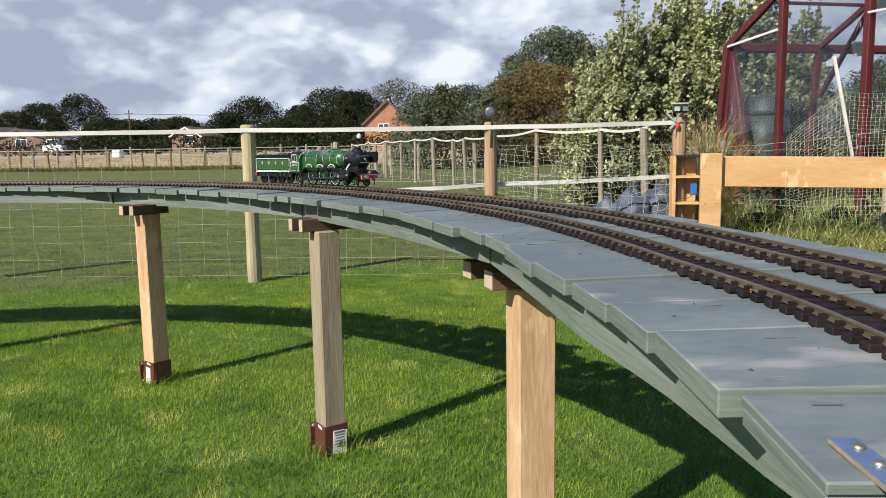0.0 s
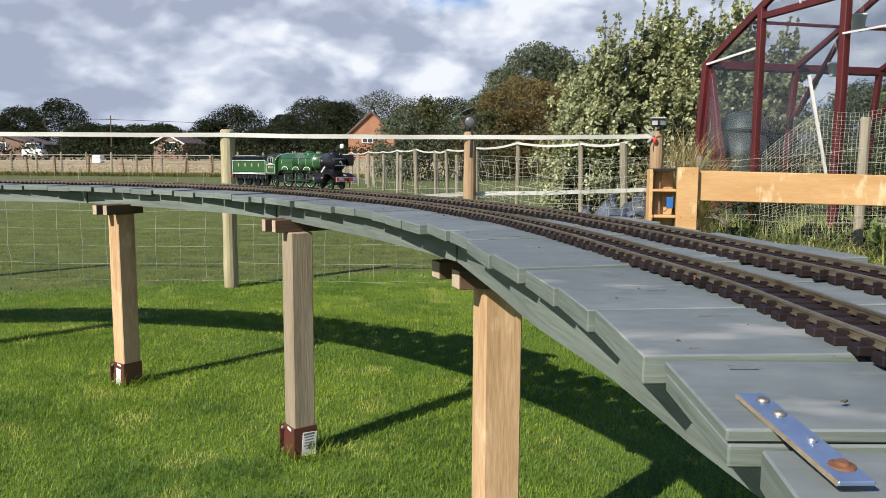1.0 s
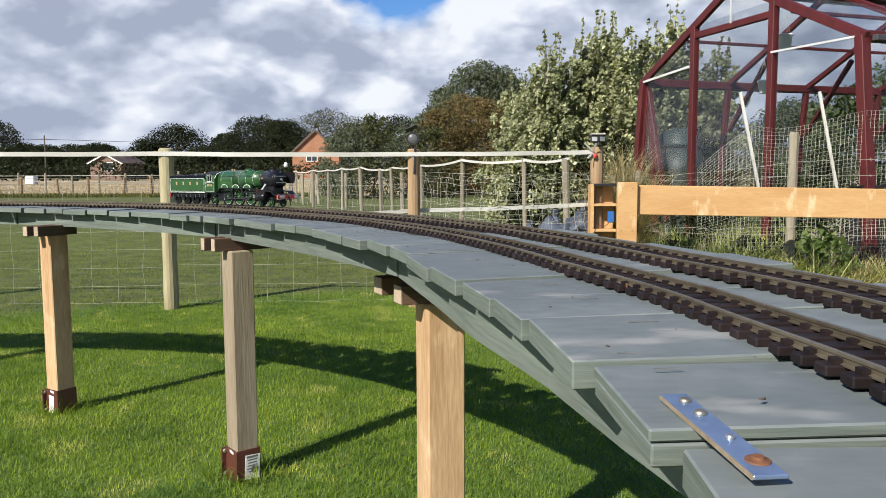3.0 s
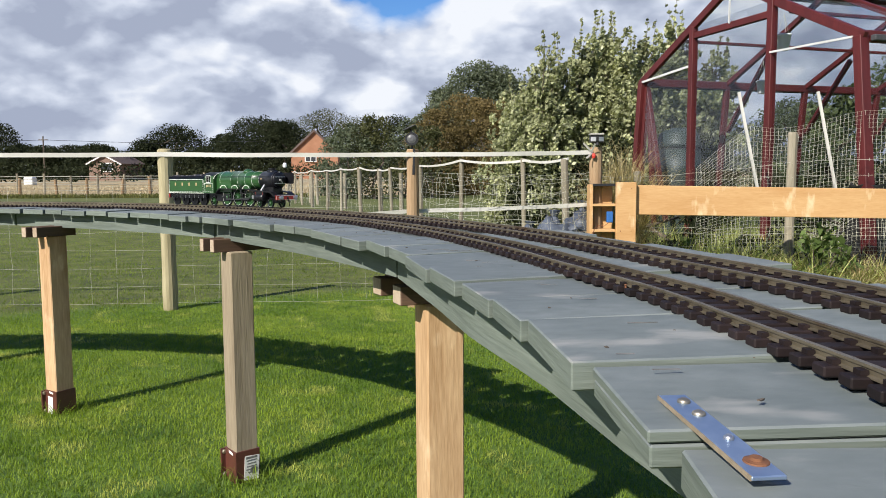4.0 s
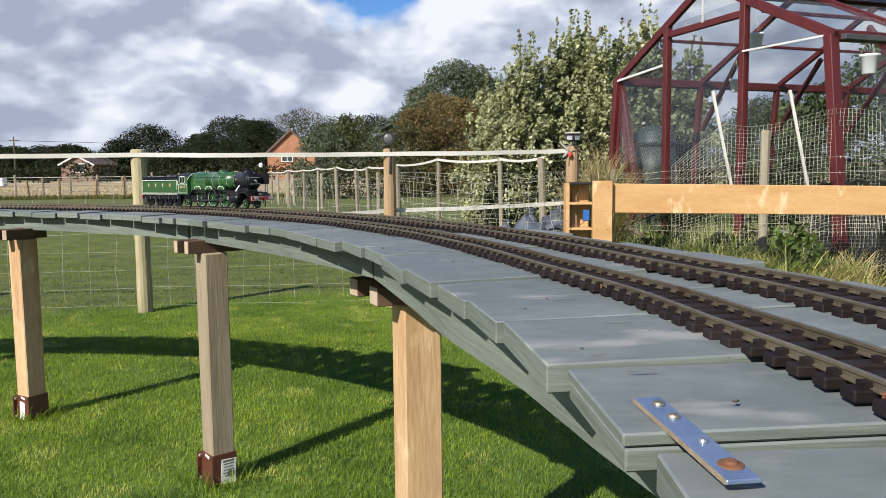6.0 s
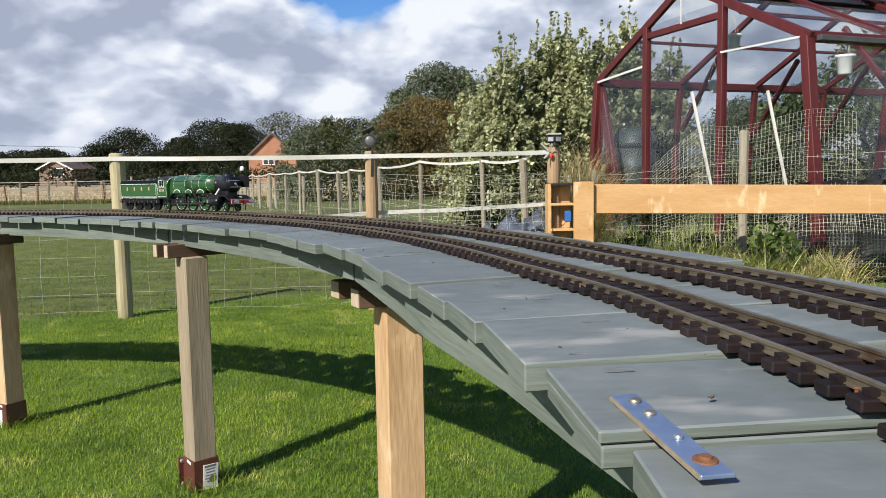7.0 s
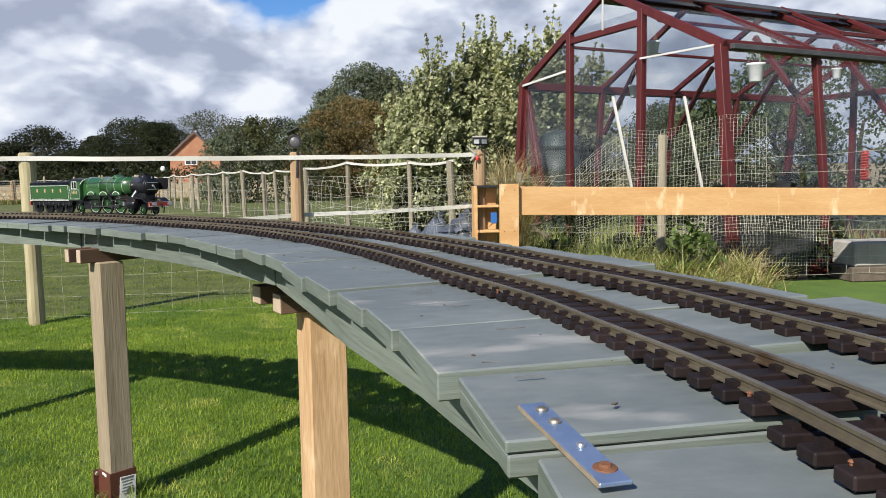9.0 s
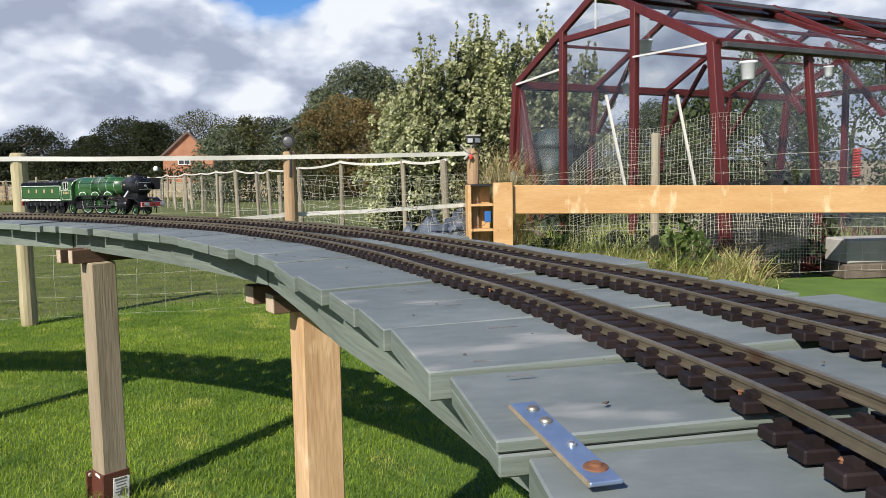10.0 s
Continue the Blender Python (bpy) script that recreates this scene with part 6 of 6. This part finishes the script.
def build_engine(m):
    """x forwards; x = 0 at the middle driving wheel."""
    e = thing("steam_locomotive", m, "apple-green model steam locomotive with black smokebox standing on the outer track", "locomotive")
    # boiler, firebox, smokebox
    part("boiler", lathe(bmesh.new(), [(x * K, r * K) for x, r in ((-1.0, 0.985), (4.1, 0.875))], 40, "x", kv(0, 0, 2.84)), M["loco_green"], e, "apple-green boiler barrel", smooth=True)
    fb = bmesh.new()
    lathe(fb, [(x * K, r * K) for x, r in ((-4.0, 0.97), (-1.0, 1.0))], 40, "x", kv(0, 0, 2.83))
    add_box(fb, kv(3.0, 1.94, 1.3), kv(-2.5, 0, 2.2), None, 0.002)
    part("firebox", fb, M["loco_green"], e, "apple-green firebox with sloping top")
    part("smokebox", lathe(bmesh.new(), [(x * K, r * K) for x, r in ((4.1, 0.905), (6.35, 0.905), (6.42, 0.88))], 40, "x", kv(0, 0, 2.84)), M["loco_black"], e, "black smokebox", smooth=True)
    door = part("smokebox_door", lathe(bmesh.new(), [(x * K, r * K) for x, r in ((6.42, 0.78), (6.50, 0.76), (6.58, 0.60), (6.64, 0.34), (6.66, 0.05))], 32, "x", kv(0, 0, 2.84)), M["loco_black"], e, smooth=True)
    for z in (2.50, 3.16):
        part("hinge_strap", box(kv(0.05, 1.3, 0.07), kv(6.63, 0, z), None, 0.0004), M["steel"], door, "bright steel hinge strap")
    part("door_dart", lathe(bmesh.new(), [(6.66 * K, 0.13 * K), (6.74 * K, 0.10 * K)], 14, "x", kv(0, 0, 2.84)), M["steel"], door)
    part("door_handle", bar(kv(6.76, 0, 2.84), kv(6.76, 0.18, 2.55), 0.05 * K, 0.05 * K), M["steel"], door)
    part("top_lamp_iron", box(kv(0.05, 0.06, 0.25), kv(6.5, 0, 3.62)), M["steel"], e)
    for x in (-3.2, -1.05, 0.2, 1.5, 2.8, 4.08):
        ring(e, x, 0.985 - 0.0216 * max(0, x + 1.0) if x > -1.2 else 0.995)
    part("chimney", lathe(bmesh.new(), [(z * K, r * K) for z, r in ((3.60, 0.46), (3.72, 0.37), (3.95, 0.34), (4.02, 0.40), (4.06, 0.38))], 24, "z", kv(5.3, 0, 0)), M["loco_black"], e, "black chimney with a lip", smooth=True)
    part("chimney_casing", box(kv(1.25, 0.62, 0.22), kv(5.3, 0, 3.76), None, 0.003), M["loco_black"], e)
    part("dome", lathe(bmesh.new(), [(z * K, r * K) for z, r in ((3.62, 0.60), (3.80, 0.50), (3.92, 0.40), (3.99, 0.22), (4.0, 0.03))], 24, "z", kv(0.9, 0, 0)), M["loco_green"], e, "low green steam dome", smooth=True)
    for s in (-1, 1):
        part("safety_valve", lathe(bmesh.new(), [(z * K, r * K) for z, r in ((3.78, 0.09), (3.98, 0.07))], 12, "z", kv(-2.2, s * 0.16, 0)), M["gold"], e)
        part("hand_rail", rod(kv(-3.9, s * 1.02, 3.22), kv(6.3, s * 0.94, 3.22), 0.022 * K, None, 6), M["loco_black"], e)
        part("washout_plug", lathe(bmesh.new(), sorted([(s * 0.86 * K, 0.11 * K), (s * 0.90 * K, 0.11 * K)]), 14, "y", kv(4.55, 0, 2.95)), M["gold"], e, "small brass plate")
    # far-side smoke plate
    part("smoke_deflector", outline(bmesh.new(), [(4.9, 2.45), (7.2, 2.45), (7.35, 2.6), (7.35, 3.5), (7.2, 3.6), (4.9, 3.6)], 1.14, 1.19), M["loco_black"], e, "black smoke plate")
    # running plate with its curves over the cylinders and wheels
    for s in (-1, 1):
        prof = [(-6.2, 1.42), (-3.7, 1.42), (-3.1, 1.95), (2.5, 1.95), (3.4, 1.82), (5.6, 1.72), (6.7, 1.66), (7.3, 1.30), (7.6, 1.22), (7.6, 1.14), (7.2, 1.18), (6.6, 1.55), (3.4, 1.70), (2.5, 1.85), (-3.0, 1.85), (-3.7, 1.32), (-6.2, 1.32)]
        part("running_plate", outline(bmesh.new(), prof, s * 0.70, s * 1.32), M["loco_black"], e, "black curved footplate")
        edge = bmesh.new()
        for a, b in zip(prof[9:], prof[10:]):
            add_bar(edge, kv(a[0], s * 1.325, a[1] + 0.03), kv(b[0], s * 1.325, b[1] + 0.03), 0.02 * K, 0.018 * K, (0, 0, 1))
        part("edge_line", edge, M["loco_black"], e)
        # splashers
        for x in (-2.2, 0.0, 2.2):
            pts = [(x + 0.62 * math.cos(a), 1.95 + 0.34 * math.sin(a)) for a in [math.pi * i / 12 for i in range(13)]]
            sp = part("splasher", outline(bmesh.new(), pts, s * 0.95, s * 1.22), M["loco_green"], e, "green splasher edged in white")
            arc = bmesh.new()
            for a, b in zip(pts, pts[1:]):
                add_bar(arc, kv(a[0], s * 1.225, a[1]), kv(b[0], s * 1.225, b[1]), 0.02 * K, 0.05 * K, (0, 0, 1))
            part("splasher_edge", arc, M["loco_white"], sp)
        # wheels
        for x in (-2.2, 0.0, 2.2):
            spoked_wheel(e, x, s, 2.03, 18, "driving_wheel", 1.0)
        for x in (4.0, 5.95):
            spoked_wheel(e, x, s, 0.97, 10, "bogie_wheel")
        spoked_wheel(e, -4.9, s, 1.12, 10, "trailing_wheel")
        # cylinders and motion
        part("cylinder", lathe(bmesh.new(), [(x * K, r * K) for x, r in ((3.9, 0.30), (3.95, 0.40), (5.4, 0.40), (5.45, 0.30))], 20, "x", kv(0, s * 1.06, 1.05)), M["loco_black"], e, smooth=True)
        part("cylinder_cladding", box(kv(1.5, 0.45, 0.75), kv(4.68, s * 1.05, 1.38), None, 0.002), M["loco_black"], e)
        red = bmesh.new()
        for x in (4.0, 5.35):
            add_box(red, kv(0.03, 0.01, 0.72), kv(x, s * 1.28, 1.38))
        part("red_lining", red, M["loco_red"], e)
        part("coupling_rod", bar(kv(-2.2, s * 0.90, 0.78), kv(2.2, s * 0.90, 0.78), 0.06 * K, 0.15 * K, (0, 0, 1), 0.0004), M["dark_steel"], e)
        part("connecting_rod", bar(kv(0, s * 0.98, 0.78), kv(3.3, s * 0.98, 1.04), 0.06 * K, 0.13 * K, (0, 0, 1), 0.0004), M["dark_steel"], e)
        part("slide_bar", bar(kv(2.5, s * 1.06, 1.28), kv(3.95, s * 1.06, 1.28), 0.08 * K, 0.09 * K), M["dark_steel"], e)
        part("radius_rod", bar(kv(1.0, s * 1.06, 1.40), kv(3.9, s * 1.06, 1.52), 0.05 * K, 0.06 * K), M["dark_steel"], e)
        part("expansion_link", bar(kv(1.0, s * 1.06, 1.08), kv(1.0, s * 1.06, 1.66), 0.05 * K, 0.12 * K, (1, 0, 0)), M["dark_steel"], e)
        part("crosshead", box(kv(0.30, 0.12, 0.42), kv(3.25, s * 1.04, 1.10), None, 0.0005), M["steel"], e)
        part("steam_pipe", rod(kv(5.0, s * 0.75, 2.35), kv(4.75, s * 1.05, 1.75), 0.13 * K, None, 12), M["steel"] if s < 0 else M["loco_black"], e, "bright pipe down from the smokebox")
        # cab side with two windows
        cab = part("cab_side", outline(bmesh.new(), [(-6.15, 1.42), (-4.0, 1.42), (-4.0, 3.2), (-4.25, 3.35), (-4.6, 3.35), (-4.6, 2.62), (-5.5, 2.62), (-5.5, 3.35), (-5.75, 3.35), (-5.95, 2.4), (-6.15, 2.3)], s * 1.29, s * 1.34), M["loco_green"], e, "green cab side lined in white")
        frame_bm = bmesh.new()
        for x in (-5.5, -5.05, -4.6):
            add_box(frame_bm, kv(0.05, 0.03, 0.75), kv(x, s * 1.345, 2.98))
        for z in (2.62, 3.35):
            add_box(frame_bm, kv(0.95, 0.03, 0.05), kv(-5.05, s * 1.345, z))
        part("window_frame", frame_bm, M["loco_white"], cab, "white-edged cab windows")
        lined_panel(cab, -5.85, -4.15, 1.55, 2.5, 1.335, s, 0.03)
        digits = bmesh.new()
        for i in range(4):
            add_box(digits, kv(0.16, 0.012, 0.26), kv(-5.45 + 0.27 * i, s * 1.35, 2.22))
        part("gilt_marks", digits, M["gold"], cab, "row of gilt marks")
        part("buffer", lathe(bmesh.new(), [(x * K, r * K) for x, r in ((7.75, 0.14), (8.05, 0.13), (8.06, 0.22), (8.12, 0.225), (8.17, 0.12))], 18, "x", kv(0, s * 0.88, 1.05)), M["steel"], e, "polished round buffer")
        part("guard_iron", bar(kv(7.3, s * 0.72, 0.85), kv(7.15, s * 0.72, 0.15), 0.05 * K, 0.10 * K, (1, 0, 0)), M["loco_black"], e)
        part("frame_plate", outline(bmesh.new(), [(-6.2, 0.75), (7.5, 0.75), (7.5, 1.3), (3.3, 1.6), (-6.2, 1.4)], s * 0.52, s * 0.56), M["loco_black"], e)
    roof = bmesh.new()
    rows = []
    for x in (-6.45, -3.95):
        rows.append([roof.verts.new(kv(x, 1.36 * math.sin(a), 2.78 + 0.98 * math.cos(a) ** 0.8)) for a in [radians(-66 + 132 * i / 16) for i in range(17)]])
    for i in range(16):
        roof.faces.new((rows[0][i], rows[0][i + 1], rows[1][i + 1], rows[1][i]))
    bmesh.ops.solidify(roof, geom=roof.faces[:], thickness=0.05 * K)
    part("cab_roof", roof, M["loco_black"], e, "black arched cab roof", smooth=True)
    edge = bmesh.new()
    arc = [kv(-3.93, 1.345 * math.sin(a), 2.74 + 0.98 * math.cos(a) ** 0.8) for a in [radians(-80 + 160 * i / 18) for i in range(19)]]
    wire(edge, arc, 0.03 * K, 5)
    part("cab_edge", edge, M["loco_white"], e)
    part("cab_front", outline(bmesh.new(), [(-4.05, 1.42), (-3.98, 1.42), (-3.98, 3.45), (-4.05, 3.45)], -1.29, 1.29), M["loco_green"], e)
    part("cab_floor", box(kv(2.2, 2.5, 0.1), kv(-5.1, 0, 1.45)), M["loco_black"], e)
    # front end
    part("buffer_beam", box(kv(0.14, 2.62, 0.46), kv(7.68, 0, 1.05), None, 0.0006), M["loco_red"], e, "bright red buffer beam")
    line = bmesh.new()
    for z in (0.84, 1.26):
        add_box(line, kv(0.01, 2.6, 0.03), kv(7.756, 0, z))
    for s in (-1, 1):
        add_box(line, kv(0.01, 0.03, 0.44), kv(7.756, s * 1.29, 1.05))
    part("beam_lining", line, M["loco_white"], e)
    part("coupling_hook", bar(kv(7.75, 0, 1.05), kv(8.0, 0, 1.0), 0.08 * K, 0.16 * K), M["loco_black"], e)
    part("coupling_chain", wire(bmesh.new(), [kv(7.9, 0.06, 1.02), kv(7.96, 0.06, 0.8), kv(7.93, 0, 0.62), kv(7.96, -0.06, 0.8), kv(7.9, -0.06, 1.02)], 0.035 * K, 5), M["loco_black"], e)
    part("front_plate", box(kv(1.6, 1.6, 0.08), kv(6.9, 0, 1.34), None, 0.0008), M["loco_black"], e)
    part("bogie_frame", box(kv(3.2, 1.1, 0.34), kv(4.98, 0, 0.62), None, 0.001), M["loco_black"], e)
    part("smokebox_saddle", box(kv(1.9, 1.2, 0.75), kv(5.2, 0, 1.75), None, 0.002), M["loco_black"], e)
    part("ash_pan", box(kv(2.6, 1.5, 0.9), kv(-3.1, 0, 0.95), None, 0.002), M["loco_black"], e)
    return e


def build_tender(m):
    """x forwards; x = 0 at the tender's middle."""
    t = thing("tender", m, "apple-green eight-wheeled tender full of coal behind the locomotive", "tender")
    part("tank", box(kv(6.7, 2.62, 1.62), kv(0, 0, 2.22), None, 0.0012), M["loco_green"], t, "apple-green tank side")
    top = bmesh.new()
    for s in (-1, 1):
        f = [top.verts.new(kv(x, s * y, z)) for x, y, z in ((-3.35, 1.31, 3.03), (3.35, 1.31, 3.03), (3.35, 1.18, 3.33), (-3.35, 1.18, 3.33))]
        top.faces.new(f)
    bmesh.ops.solidify(top, geom=top.faces[:], thickness=0.04 * K)
    part("coping", top, M["loco_black"], t, "black inward-sloping coal guard")
    coal = bmesh.new()
    rng = random.Random(3)
    for _ in range(260):
        x, y = rng.uniform(-3.2, 3.1), rng.uniform(-1.05, 1.05)
        z = 3.08 + 0.30 * math.cos(y * 1.3) * (0.7 + 0.3 * math.sin(x)) + rng.uniform(-0.05, 0.06)
        add_box(coal, kv(*[rng.uniform(0.16, 0.34) for _ in range(3)]), kv(x, y, z), Euler((rng.random() * 6, rng.random() * 6, rng.random() * 6)).to_matrix())
    tagged(part("coal", coal, M["coal"], t, "heaped black coal"), kind="stuff")
    part("coal_bed", box(kv(6.4, 2.2, 0.2), kv(0, 0, 3.05)), M["coal"], t)
    part("frame", box(kv(6.9, 2.0, 0.28), kv(0, 0, 1.28), None, 0.001), M["loco_black"], t)
    for s in (-1, 1):
        lined_panel(t, -3.25, 3.25, 1.52, 2.95, 1.31, s, 0.035)
        for i in range(4):
            x = -s * (-2.0 + 1.33 * i)
            part("gilt_letter", box(kv(0.24, 0.02, 0.36), kv(x, s * 1.325, 2.42), None, 0.0003), M["gold"], t, "gilt letter shape")
            part("letter_shadow", box(kv(0.16, 0.012, 0.34), kv(x + 0.04, s * 1.318, 2.39)), M["loco_red"], t)
        part("axle_frame", outline(bmesh.new(), [(-3.4, 0.85), (3.4, 0.85), (3.4, 1.3), (-3.4, 1.3)], s * 0.98, s * 1.04), M["loco_black"], t)
        part("step_plate", box(kv(6.8, 0.06, 0.05), kv(0, s * 1.29, 1.40)), M["loco_white"], t)
        for x in (-2.55, -0.85, 0.85, 2.55):
            w = part("wheel", lathe(bmesh.new(), [(v[0] * K, v[1] * K) for v in ((-0.10, 0.55), (-0.10, 0.66), (-0.05, 0.63), (0.07, 0.63), (0.07, 0.55))], 26, "y", kv(x, s * 0.70, 0.63)), M["loco_black"], t)
            part("axle_box", box(kv(0.34, 0.22, 0.42), kv(x, s * 1.10, 0.68), None, 0.0008), M["loco_black"], t)
            part("leaf_spring", box(kv(1.0, 0.10, 0.16), kv(x, s * 1.10, 1.05), None, 0.0006), M["loco_black"], t)
            part("spring_hanger", box(kv(0.06, 0.08, 0.34), kv(x - 0.48, s * 1.10, 1.0)), M["steel"], t)
            part("spring_hanger", box(kv(0.06, 0.08, 0.34), kv(x + 0.48, s * 1.10, 1.0)), M["steel"], t)
        part("rear_buffer", lathe(bmesh.new(), [(x * K, r * K) for x, r in ((-3.95, 0.10), (-3.9, 0.22), (-3.85, 0.22), (-3.84, 0.13), (-3.45, 0.14))], 16, "x", kv(0, s * 0.88, 1.05)), M["steel"], t)
        part("hand_rail", rod(kv(3.38, s * 1.26, 1.5), kv(3.38, s * 1.26, 2.9), 0.03 * K, None, 6), M["loco_white"], t)
    part("rear_beam", box(kv(0.12, 2.5, 0.44), kv(-3.44, 0, 1.06), None, 0.0006), M["loco_red"], t)
    part("draw_bar", box(kv(1.2, 0.2, 0.12), kv(3.9, 0, 1.0)), M["loco_black"], t)
    return t


def on_track(r, a, dz):
    """Pose on a track, x along the line towards smaller angles."""
    return deck_pose(r, a, dz) @ Matrix.Rotation(radians(-90), 4, "Z")


RAIL_TOP = 0.0119
build_engine(on_track(T2, 48.2, RAIL_TOP))
build_tender(on_track(T2, 54.0, RAIL_TOP))
